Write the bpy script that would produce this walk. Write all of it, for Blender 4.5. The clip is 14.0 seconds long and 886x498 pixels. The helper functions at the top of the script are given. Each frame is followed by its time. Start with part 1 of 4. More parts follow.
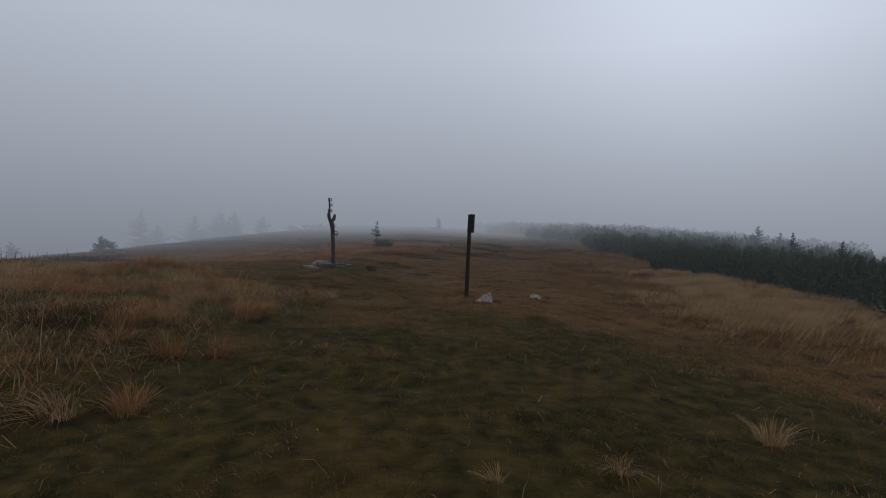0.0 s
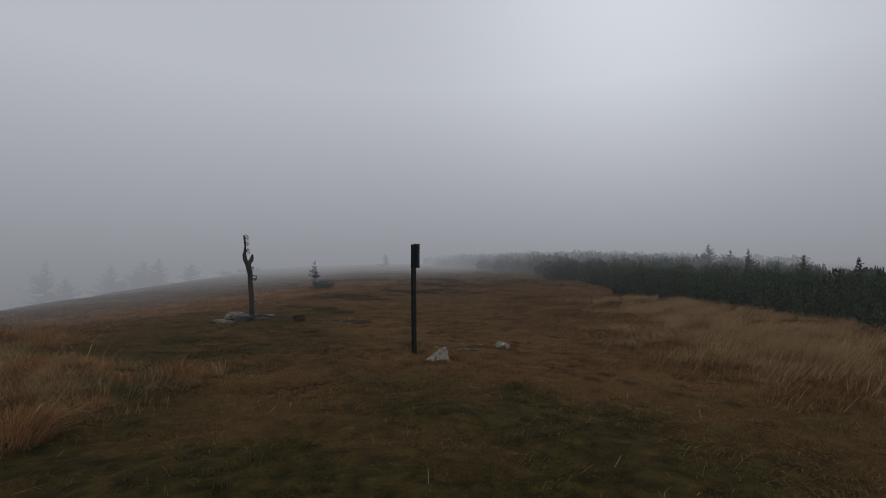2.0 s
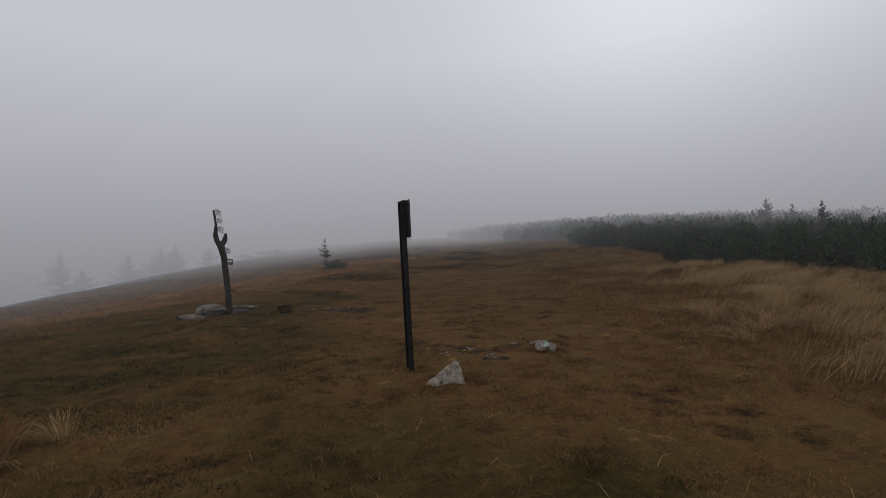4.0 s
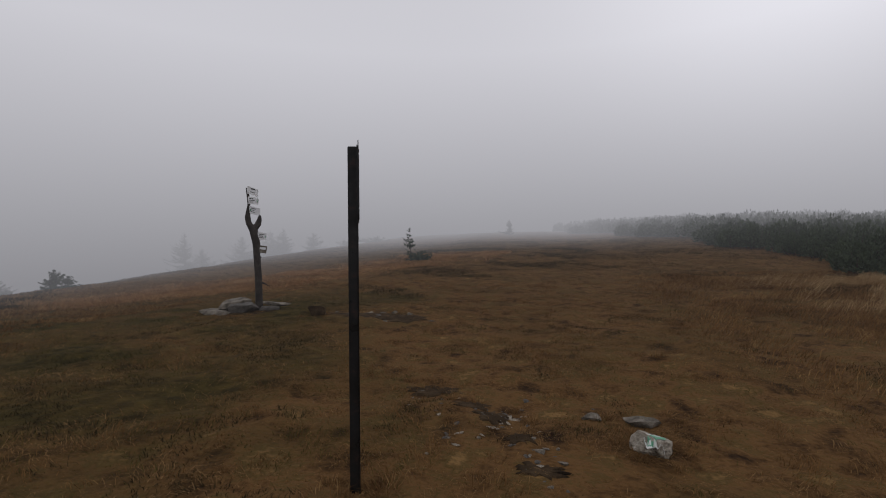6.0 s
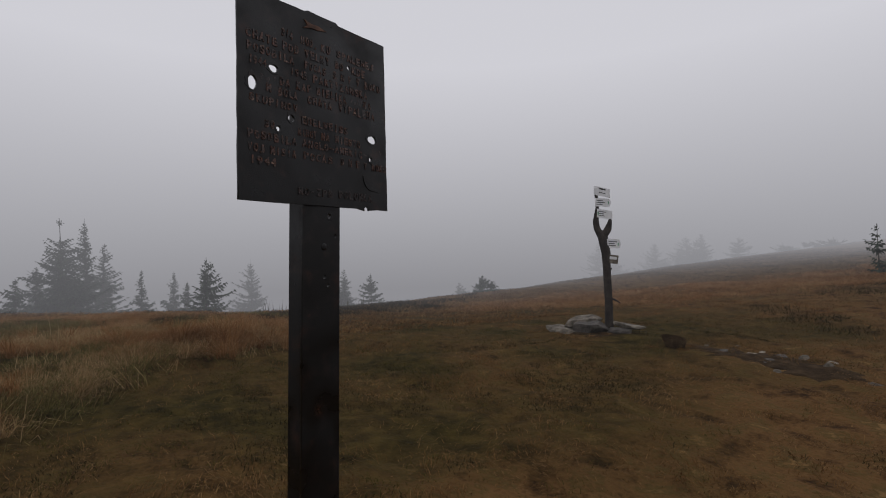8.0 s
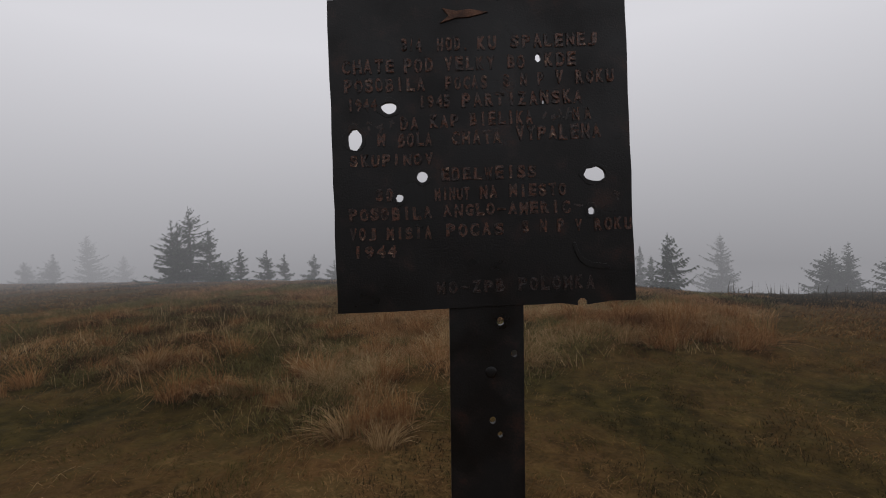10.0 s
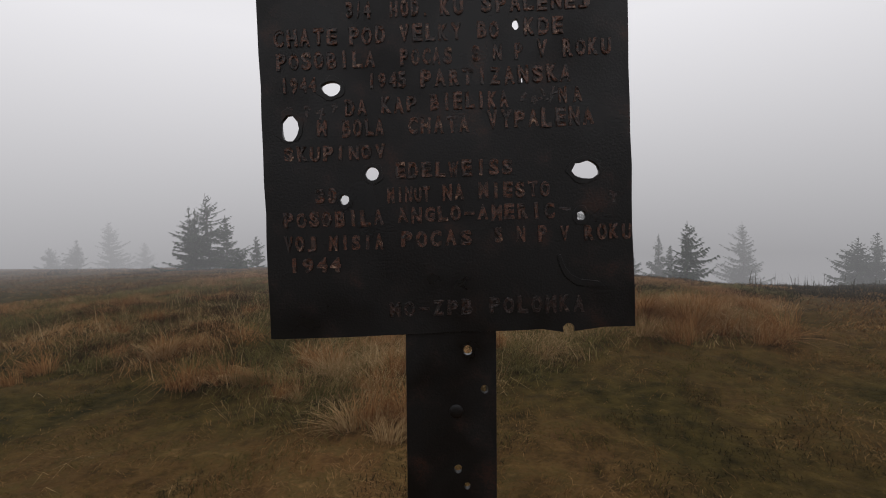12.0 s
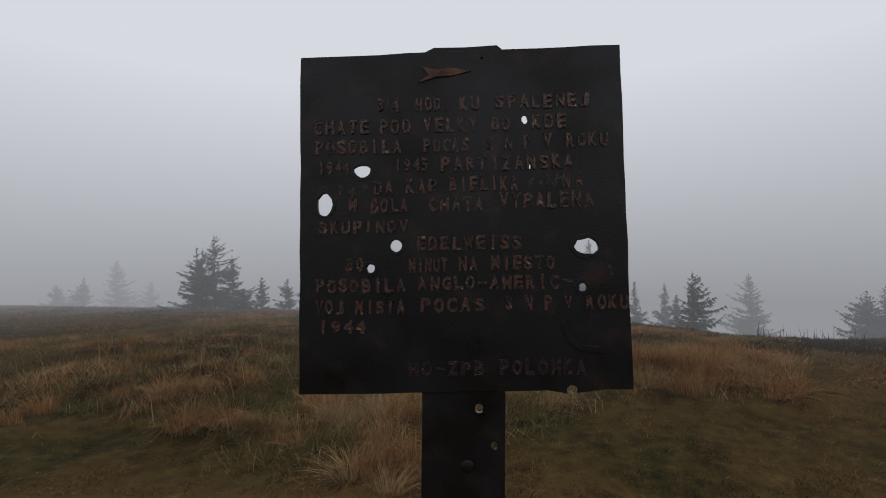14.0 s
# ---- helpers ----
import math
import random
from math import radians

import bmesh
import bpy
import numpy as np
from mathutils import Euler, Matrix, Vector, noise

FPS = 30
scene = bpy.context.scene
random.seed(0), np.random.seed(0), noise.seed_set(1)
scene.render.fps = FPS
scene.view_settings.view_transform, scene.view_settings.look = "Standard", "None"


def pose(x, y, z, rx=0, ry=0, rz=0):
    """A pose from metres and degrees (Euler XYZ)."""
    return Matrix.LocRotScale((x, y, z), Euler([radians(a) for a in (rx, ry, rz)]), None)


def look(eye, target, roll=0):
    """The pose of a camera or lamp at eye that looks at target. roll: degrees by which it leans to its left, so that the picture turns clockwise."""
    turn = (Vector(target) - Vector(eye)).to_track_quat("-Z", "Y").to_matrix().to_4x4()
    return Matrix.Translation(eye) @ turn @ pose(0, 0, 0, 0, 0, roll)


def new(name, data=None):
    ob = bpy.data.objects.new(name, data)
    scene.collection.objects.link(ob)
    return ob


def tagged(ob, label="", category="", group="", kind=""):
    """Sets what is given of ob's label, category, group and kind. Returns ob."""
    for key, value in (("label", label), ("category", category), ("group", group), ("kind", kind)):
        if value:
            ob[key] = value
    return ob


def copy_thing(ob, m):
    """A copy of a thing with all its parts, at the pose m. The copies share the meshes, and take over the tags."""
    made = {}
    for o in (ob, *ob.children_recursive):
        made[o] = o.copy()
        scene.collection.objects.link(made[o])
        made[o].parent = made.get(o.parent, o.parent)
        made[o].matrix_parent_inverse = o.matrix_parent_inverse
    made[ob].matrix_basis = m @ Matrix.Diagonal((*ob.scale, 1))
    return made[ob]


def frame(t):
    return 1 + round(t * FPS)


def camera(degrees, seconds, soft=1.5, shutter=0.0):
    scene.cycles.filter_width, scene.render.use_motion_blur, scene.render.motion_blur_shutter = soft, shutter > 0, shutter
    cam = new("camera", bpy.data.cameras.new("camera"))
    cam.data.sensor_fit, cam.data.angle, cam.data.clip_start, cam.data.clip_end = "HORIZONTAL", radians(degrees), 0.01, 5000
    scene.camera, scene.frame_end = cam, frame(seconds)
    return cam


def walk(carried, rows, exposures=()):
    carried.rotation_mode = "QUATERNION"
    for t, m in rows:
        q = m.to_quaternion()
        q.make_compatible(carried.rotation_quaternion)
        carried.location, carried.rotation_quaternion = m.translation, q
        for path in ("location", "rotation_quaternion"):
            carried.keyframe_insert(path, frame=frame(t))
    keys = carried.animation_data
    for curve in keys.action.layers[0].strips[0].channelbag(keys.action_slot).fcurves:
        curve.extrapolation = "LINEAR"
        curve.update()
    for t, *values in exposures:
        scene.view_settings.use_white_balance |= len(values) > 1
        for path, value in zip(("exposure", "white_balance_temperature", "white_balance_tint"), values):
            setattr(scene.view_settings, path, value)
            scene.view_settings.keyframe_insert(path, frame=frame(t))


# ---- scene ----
cam = camera(84.3, 14.0, soft=1.0)
PATH = [
    (0, (0.128, -0.337, 1.171), (0.097, 1.662, 1.128), 3.3),
    (0.5, (0.214, 0.206, 1.195), (0.294, 2.204, 1.233), 5.9),
    (1, (0.281, 0.842, 1.155), (0.344, 2.836, 1.295), 2.7),
    (1.5, (0.295, 1.525, 1.182), (0.367, 3.518, 1.341), 0.8),
    (2, (0.316, 2.26, 1.217), (0.486, 4.25, 1.323), -0.0),
    (2.5, (0.355, 3.038, 1.192), (0.481, 5.031, 1.31), -0.6),
    (3, (0.447, 3.818, 1.195), (0.602, 5.811, 1.268), -1.8),
    (5.5, (1.388, 7.369, 1.19), (1.157, 9.356, 1.171), -1.9),
    (6, (1.513, 8.107, 1.212), (1.135, 10.071, 1.192), -0.4),
    (6.5, (1.645, 8.741, 1.194), (0.946, 10.615, 1.219), -0.2),
    (7, (1.73, 9.349, 1.182), (0.785, 11.112, 1.2), 0.5),
    (7.5, (1.726, 9.918, 1.197), (0.406, 11.42, 1.245), -2.9),
    (8, (1.584, 10.313, 1.221), (-0.11, 11.374, 1.256), -1.2),
    (8.5, (1.403, 10.547, 1.335), (-0.553, 10.963, 1.389), -2.9),
    (9, (1.319, 10.735, 1.4), (-0.662, 10.481, 1.512), -2.1),
    (11.5, (1.044, 10.845, 1.439), (-0.792, 10.056, 1.362), -2.4),
    (12, (1.043, 10.844, 1.45), (-0.813, 10.103, 1.365), -2.0),
    (12.5, (1.069, 10.833, 1.47), (-0.774, 10.056, 1.451), -2.0),
    (13, (1.08, 10.866, 1.484), (-0.742, 10.043, 1.518), -1.9),
    (13.5, (1.096, 10.852, 1.48), (-0.751, 10.091, 1.575), -1.6),
    (14, (1.103, 10.855, 1.478), (-0.746, 10.1, 1.573), -0.9),
]
EXPOSURES = [(0, -0.11, 5800, 9), (0.5, -0.10, 5950, 9), (1.5, -0.20, 6150, 9), (3, -0.08, 6280, 10), (5.5, 0.10, 6420, 13), (6.5, 0.12, 6420, 13),
             (7.5, 0.12, 6420, 13), (8.5, 0.22, 6420, 12), (9, 0.16, 6420, 12), (11.5, 0.56, 6620, 12), (12, 0.56, 6600, 11), (12.5, 0.38, 6450, 10), (14, 0.33, 6280, 9)]
walk(cam, [(t, look(eye, target, roll)) for t, eye, target, roll in PATH], EXPOSURES)

# ---- light: glowing fog in place of scattered daylight ----
world = bpy.data.worlds.new("foggy_sky")
scene.world = world
world.use_nodes = True
world.cycles.volume_step_size = 4.0
CLEAR_SPOT = (6.0, 12.0, 1.3)  # the fog is thinnest here, placed to fit tones in the camera's view
SUN_SIDE = Vector((0.40, 0.76, 0.52)).normalized()  # where the fog's own glow is brighter, for the sun behind it
THIN, THICK = 0.0020, 0.060


def fog_air():
    """Fog: it swallows light with distance and emits a glow of its own in place of scattered daylight, brighter
    overhead and towards the veiled sun.
    """
    t = world.node_tree
    n, l = t.nodes, t.links
    n.clear()

    def maths(op, a, b=None, c=None):
        m = n.new("ShaderNodeMath")
        m.operation = op
        for k, v in enumerate((a, b, c)):
            if isinstance(v, (int, float)):
                m.inputs[k].default_value = v
            elif v is not None:
                l.new(v, m.inputs[k])
        return m.outputs[0]

    out = n.new("ShaderNodeOutputWorld")
    sky = n.new("ShaderNodeTexSky")
    sky.sky_type, sky.sun_disc = "NISHITA", False
    sky.sun_elevation, sky.sun_rotation = radians(31), radians(28)
    back = n.new("ShaderNodeBackground")
    back.inputs["Strength"].default_value = 0.1
    l.new(sky.outputs[0], back.inputs["Color"])
    l.new(back.outputs[0], out.inputs["Surface"])
    where = n.new("ShaderNodeTexCoord")
    away = n.new("ShaderNodeVectorMath")
    away.operation = "SUBTRACT"
    away.inputs[1].default_value = CLEAR_SPOT
    l.new(where.outputs["Object"], away.inputs[0])
    far = n.new("ShaderNodeVectorMath")
    far.operation = "LENGTH"
    longer = n.new("ShaderNodeVectorMath")
    longer.operation = "MULTIPLY"
    longer.inputs[1].default_value = (1.0, 0.60, 1.0)  # the clearing is drawn out along y, also to fit the camera's view
    l.new(away.outputs[0], longer.inputs[0])
    l.new(longer.outputs[0], far.inputs[0])
    thick = n.new("ShaderNodeMapRange")
    thick.interpolation_type = "SMOOTHSTEP"
    for key, v in (("From Min", 10.0), ("From Max", 32.0), ("To Min", THIN), ("To Max", THICK)):
        thick.inputs[key].default_value = v
    l.new(far.outputs["Value"], thick.inputs["Value"])
    unit = n.new("ShaderNodeVectorMath")
    unit.operation = "NORMALIZE"
    small = n.new("ShaderNodeVectorMath")
    small.operation = "SCALE"
    small.inputs["Scale"].default_value = 1e-19  # keeps the length of very far points finite
    l.new(away.outputs[0], small.inputs[0])
    l.new(small.outputs[0], unit.inputs[0])
    sep = n.new("ShaderNodeSeparateXYZ")
    l.new(unit.outputs[0], sep.inputs[0])
    sun = n.new("ShaderNodeVectorMath")
    sun.operation = "DOT_PRODUCT"
    sun.inputs[1].default_value = SUN_SIDE
    l.new(unit.outputs[0], sun.inputs[0])
    height = n.new("ShaderNodeMapRange")
    height.interpolation_type = "LINEAR"
    for key, v in (("From Min", -0.06), ("From Max", 0.36), ("To Min", 0.240), ("To Max", 0.557)):
        height.inputs[key].default_value = v
    l.new(sep.outputs["Z"], height.inputs["Value"])
    # bright spot put into the glow for the veiled sun; no lamp
    disc = maths("MULTIPLY", maths("POWER", maths("MAXIMUM", sun.outputs["Value"], 0.0), 20.0), 0.22)
    level = maths("MULTIPLY", maths("ADD", height.outputs[0], disc), thick.outputs[0])
    glow = n.new("ShaderNodeEmission")
    glow.inputs["Color"].default_value = (0.985, 0.99, 1.035, 1)
    l.new(level, glow.inputs["Strength"])
    veil = n.new("ShaderNodeVolumeAbsorption")
    veil.inputs["Color"].default_value = (0, 0, 0, 1)
    l.new(thick.outputs[0], veil.inputs["Density"])
    both = n.new("ShaderNodeAddShader")
    l.new(veil.outputs[0], both.inputs[0])
    l.new(glow.outputs[0], both.inputs[1])
    l.new(both.outputs[0], out.inputs["Volume"])


fog_air()


# ---- materials ----
def material(name, colours, scale=8.0, rough=0.8, metal=0.0, bump=0.3, fine=60.0, island=0.0, through_light=0.0, spec=0.3, deep=0.02, wet=0.0):
    """A surface whose colour wanders between the given ones at two scales, with relief; island: how far each separate piece shifts."""
    m = bpy.data.materials.new(name)
    m.use_nodes = True
    n, l = m.node_tree.nodes, m.node_tree.links
    b = n["Principled BSDF"]
    b.inputs["Roughness"].default_value, b.inputs["Metallic"].default_value = rough, metal
    b.inputs["Specular IOR Level"].default_value = spec
    tc = n.new("ShaderNodeTexCoord")
    big = n.new("ShaderNodeTexNoise")
    big.inputs["Scale"].default_value, big.inputs["Detail"].default_value = scale, 6
    small = n.new("ShaderNodeTexNoise")
    small.inputs["Scale"].default_value, small.inputs["Detail"].default_value = fine, 4
    for x in (big, small):
        l.new(tc.outputs["Object"], x.inputs["Vector"])
    mix = n.new("ShaderNodeMath")
    mix.operation = "MULTIPLY_ADD"
    mix.inputs[1].default_value = 0.35
    l.new(small.outputs["Fac"], mix.inputs[0])
    l.new(big.outputs["Fac"], mix.inputs[2])
    value = mix.outputs[0]
    if island:
        g = n.new("ShaderNodeNewGeometry")
        a = n.new("ShaderNodeMath")
        a.operation = "MULTIPLY_ADD"
        a.inputs[1].default_value = island
        l.new(g.outputs["Random Per Island"], a.inputs[0])
        l.new(value, a.inputs[2])
        value = a.outputs[0]
    ramp = n.new("ShaderNodeValToRGB")
    lo, hi = 0.45, 0.9 + island
    while len(ramp.color_ramp.elements) < len(colours):
        ramp.color_ramp.elements.new(0.5)
    for k, c in enumerate(colours):
        e = ramp.color_ramp.elements[k]
        e.position = min(1, (lo + (hi - lo) * k / max(1, len(colours) - 1)) / (1.35 + island))
        e.color = (*c, 1)
    sc = n.new("ShaderNodeMath")
    sc.operation = "DIVIDE"
    sc.inputs[1].default_value = 1.35 + island
    l.new(value, sc.inputs[0])
    l.new(sc.outputs[0], ramp.inputs["Fac"])
    l.new(ramp.outputs["Color"], b.inputs["Base Color"])
    if wet:
        worn = n.new("ShaderNodeTexNoise")
        worn.inputs["Scale"].default_value, worn.inputs["Detail"].default_value = wet, 5
        l.new(tc.outputs["Object"], worn.inputs["Vector"])
        span = n.new("ShaderNodeMapRange")
        for key, v in (("From Min", 0.35), ("From Max", 0.65), ("To Min", rough - 0.16), ("To Max", rough + 0.22)):
            span.inputs[key].default_value = v
        l.new(worn.outputs["Fac"], span.inputs["Value"])
        l.new(span.outputs[0], b.inputs["Roughness"])
    if bump:
        bp = n.new("ShaderNodeBump")
        bp.inputs["Strength"].default_value, bp.inputs["Distance"].default_value = bump, deep
        l.new(small.outputs["Fac"], bp.inputs["Height"])
        l.new(bp.outputs["Normal"], b.inputs["Normal"])
    if through_light:
        b.inputs["Subsurface Weight"].default_value = 0.0
        tr = n.new("ShaderNodeBsdfTranslucent")
        ms = n.new("ShaderNodeMixShader")
        ms.inputs[0].default_value = through_light
        l.new(ramp.outputs["Color"], tr.inputs["Color"])
        l.new(b.outputs[0], ms.inputs[1])
        l.new(tr.outputs[0], ms.inputs[2])
        l.new(ms.outputs[0], n["Material Output"].inputs["Surface"])
    return m


M_SOIL = material("turf_ground", [(0.026, 0.013, 0.006), (0.082, 0.042, 0.015), (0.142, 0.074, 0.027), (0.096, 0.060, 0.020), (0.215, 0.124, 0.047)], 3.2, 1.0, bump=1.0, fine=26, spec=0.04, deep=0.04)


def add_green_turf(m):
    """Mixes mossy green into the ground where the mesh's vegetation map says that the turf is green."""
    n, l = m.node_tree.nodes, m.node_tree.links
    b = n["Principled BSDF"]
    brown = b.inputs["Base Color"].links[0].from_socket
    where = n.new("ShaderNodeAttribute")
    where.attribute_name = "green_turf"
    moss = n.new("ShaderNodeTexNoise")
    moss.inputs["Scale"].default_value, moss.inputs["Detail"].default_value = 6.0, 6
    tc = n.new("ShaderNodeTexCoord")
    l.new(tc.outputs["Object"], moss.inputs["Vector"])
    ramp = n.new("ShaderNodeValToRGB")
    ramp.color_ramp.elements[0].position, ramp.color_ramp.elements[0].color = 0.3, (0.016, 0.014, 0.004, 1)
    ramp.color_ramp.elements[1].position, ramp.color_ramp.elements[1].color = 0.7, (0.074, 0.052, 0.014, 1)
    l.new(moss.outputs["Fac"], ramp.inputs["Fac"])
    mix = n.new("ShaderNodeMix")
    mix.data_type = "RGBA"
    l.new(where.outputs["Fac"], mix.inputs[0])
    l.new(brown, mix.inputs[6])
    l.new(ramp.outputs["Color"], mix.inputs[7])
    l.new(mix.outputs[2], b.inputs["Base Color"])


add_green_turf(M_SOIL)
M_SHORT = material("short_turf_blades", [(0.021, 0.025, 0.005), (0.047, 0.046, 0.010), (0.094, 0.069, 0.018), (0.19, 0.120, 0.040)], 0.9, 0.85, bump=0, fine=5, island=0.6, through_light=0.3, spec=0.05)
M_OLIVE = material("olive_bank_blades", [(0.050, 0.048, 0.012), (0.105, 0.092, 0.026), (0.185, 0.146, 0.052), (0.32, 0.23, 0.10)], 0.9, 0.8, bump=0, fine=5, island=0.6, through_light=0.35, spec=0.08)
M_BROWN = material("dry_brown_blades", [(0.044, 0.020, 0.007), (0.122, 0.060, 0.020), (0.220, 0.120, 0.042), (0.39, 0.25, 0.11)], 0.9, 0.85, bump=0, fine=5, island=0.7, through_light=0.3, spec=0.05)
M_ORANGE = material("rust_orange_blades", [(0.115, 0.050, 0.017), (0.235, 0.112, 0.041), (0.37, 0.205, 0.088), (0.52, 0.35, 0.18)], 0.7, 0.85, bump=0, fine=5, island=0.7, through_light=0.4, spec=0.05)
M_TAN = material("tan_matted_blades", [(0.10, 0.055, 0.020), (0.20, 0.115, 0.044), (0.33, 0.205, 0.090)], 0.9, 0.85, bump=0, fine=5, island=0.6, through_light=0.3, spec=0.05)
M_MEADOW = material("dull_meadow_blades", [(0.030, 0.020, 0.008), (0.070, 0.042, 0.016), (0.120, 0.073, 0.028), (0.21, 0.135, 0.058)], 0.6, 0.85, bump=0, fine=4, island=0.6, through_light=0.3, spec=0.05)
# brown blades made darker: the near bank's shade is put into their colour
M_BANKSHADE = material("bank_shade_blades", [(0.022, 0.014, 0.006), (0.048, 0.027, 0.010), (0.090, 0.050, 0.019), (0.16, 0.092, 0.038)], 0.9, 0.85, bump=0, fine=5, island=0.6, through_light=0.3, spec=0.05)
M_STRAW = material("pale_straw_blades", [(0.15, 0.083, 0.032), (0.35, 0.225, 0.105), (0.62, 0.46, 0.25)], 0.7, 0.8, bump=0, fine=5, island=0.6, through_light=0.4, spec=0.08)
M_ROCK = material("lichen_granite", [(0.040, 0.033, 0.024), (0.095, 0.080, 0.060), (0.175, 0.150, 0.118), (0.27, 0.24, 0.195)], 9, 0.85, bump=0.7, fine=70)
M_PALEROCK = material("pale_lichen_granite", [(0.035, 0.028, 0.020), (0.22, 0.185, 0.140), (0.34, 0.30, 0.24), (0.40, 0.36, 0.295), (0.55, 0.50, 0.42)], 20, 0.85, bump=0.9, fine=75, deep=0.025)
M_MUD = material("bare_wet_soil", [(0.022, 0.014, 0.008), (0.046, 0.029, 0.015), (0.080, 0.052, 0.028)], 9, 1.0, bump=0.9, fine=60, spec=0.04)
M_DARKROCK = material("dark_wet_stone", [(0.03, 0.027, 0.024), (0.07, 0.06, 0.05), (0.11, 0.10, 0.085)], 9, 0.7, bump=0.7, fine=70)
M_GREENPAINT = material("green_trail_paint", [(0.10, 0.30, 0.18), (0.16, 0.40, 0.26)], 20, 0.6, fine=90)
M_WHITEPAINT = material("white_trail_paint", [(0.55, 0.56, 0.52), (0.72, 0.73, 0.70)], 20, 0.6, fine=90)
M_STEEL = material("black_rusted_steel", [(0.0015, 0.0014, 0.0014), (0.0045, 0.0038, 0.0036), (0.0024, 0.0022, 0.0022), (0.0085, 0.0060, 0.0054), (0.026, 0.0105, 0.0065)], 24, 0.39, 0.05, 0.30, 420, spec=0.33, deep=0.0010, wet=11.0)
M_RUST = material("rusty_raised_letters", [(0.006, 0.0055, 0.005), (0.030, 0.012, 0.008), (0.008, 0.0065, 0.006), (0.125, 0.046, 0.024), (0.012, 0.009, 0.007), (0.090, 0.036, 0.020), (0.34, 0.22, 0.15)], 75, 0.32, 0.05, 0.5, 620, spec=0.5, deep=0.001)
# darker copy of the letter rust, for the lowest line and the stubs
M_DARKRUST = material("dark_raised_letters", [(0.004, 0.0037, 0.0035), (0.016, 0.0070, 0.0052), (0.005, 0.0045, 0.0042), (0.034, 0.0125, 0.0080), (0.006, 0.0050, 0.0046), (0.024, 0.0100, 0.0070), (0.11, 0.065, 0.045)], 75, 0.30, 0.05, 0.5, 620, spec=0.5, deep=0.001)
M_ARROW = material("orange_brown_rust", [(0.030, 0.014, 0.009), (0.075, 0.033, 0.018), (0.125, 0.058, 0.032), (0.19, 0.11, 0.07)], 60, 0.6, 0.05, 0.6, 500, spec=0.3, deep=0.001)
M_DEADWOOD = material("weathered_dead_wood", [(0.016, 0.013, 0.011), (0.034, 0.027, 0.023), (0.062, 0.050, 0.042)], 7, 0.85, bump=0.8, fine=45)
M_WHITE = material("white_sign_enamel", [(0.66, 0.67, 0.68), (0.80, 0.80, 0.80)], 6, 0.45, bump=0.05, fine=80)
M_INK = material("black_sign_print", [(0.03, 0.03, 0.03), (0.06, 0.06, 0.06)], 30, 0.5, bump=0)
M_BARK = material("spruce_bark", [(0.035, 0.028, 0.022), (0.07, 0.055, 0.042)], 12, 0.9, bump=0.8, fine=60)
M_NEEDLE = material("spruce_needles", [(0.022, 0.033, 0.022), (0.042, 0.060, 0.036), (0.066, 0.086, 0.052)], 2, 0.7, bump=0, island=0.4, through_light=0.15)
M_PINE = material("dwarf_pine_needles", [(0.026, 0.038, 0.022), (0.046, 0.066, 0.034), (0.080, 0.104, 0.052)], 1.5, 0.7, bump=0, island=0.4, through_light=0.1)
M_HEATH = material("heath_leaves", [(0.022, 0.020, 0.008), (0.040, 0.030, 0.012), (0.065, 0.038, 0.016)], 3, 0.9, bump=0, island=0.4, through_light=0.2, spec=0.04)


# ---- helpers of this scene ----
def mesh_from(name, verts, faces, mat, smooth=False):
    me = bpy.data.meshes.new(name)
    me.from_pydata(verts, [], faces)
    me.materials.append(mat)
    if smooth:
        me.polygons.foreach_set("use_smooth", [True] * len(me.polygons))
    me.update()
    return me


def part(name, bm, mat, parent=None, label="", smooth=False):
    me = bpy.data.meshes.new(name)
    bm.to_mesh(me)
    bm.free()
    me.materials.append(mat)
    if smooth:
        me.polygons.foreach_set("use_smooth", [True] * len(me.polygons))
    ob = new(name, me)
    ob.parent = parent
    return tagged(ob, label) if label else ob


def step_in(v, a, b):
    return np.clip((v - a) / (b - a), 0, 1)


def softplus(v, w):
    return w * np.logaddexp(0, v / w)


LATTICE = np.random.default_rng(17).uniform(-1, 1, (256, 256))


def wander(x, y, size, seed=0):
    """Smooth random field between -1 and 1, with features about size metres wide."""
    x, y = np.asarray(x, float), np.asarray(y, float)
    c, q = math.cos(0.5 + 1.3 * seed), math.sin(0.5 + 1.3 * seed)
    u, v = (c * x - q * y) / size + 31.7 * seed, (q * x + c * y) / size + 17.3 * seed
    i, j = np.floor(u).astype(int), np.floor(v).astype(int)
    a, b = u - i, v - j
    a, b = a * a * (3 - 2 * a), b * b * (3 - 2 * b)
    g = lambda p, q: LATTICE[(i + p) % 256, (j + q) % 256]
    return (g(0, 0) * (1 - a) + g(1, 0) * a) * (1 - b) + (g(0, 1) * (1 - a) + g(1, 1) * a) * b


def left_bank(x, y):
    edge = -2.45 - 0.08 * (y - 6) + 0.4 * np.sin(0.9 * y) - 2.5 * step_in(y, 8.8, 10.8) - 1.3 * (1 - step_in(y, 1.2, 3.8))
    return step_in(edge - x, -0.3, 1.2) * (1 - step_in(y + 0.25 * (x + 6), 11.6, 12.7))


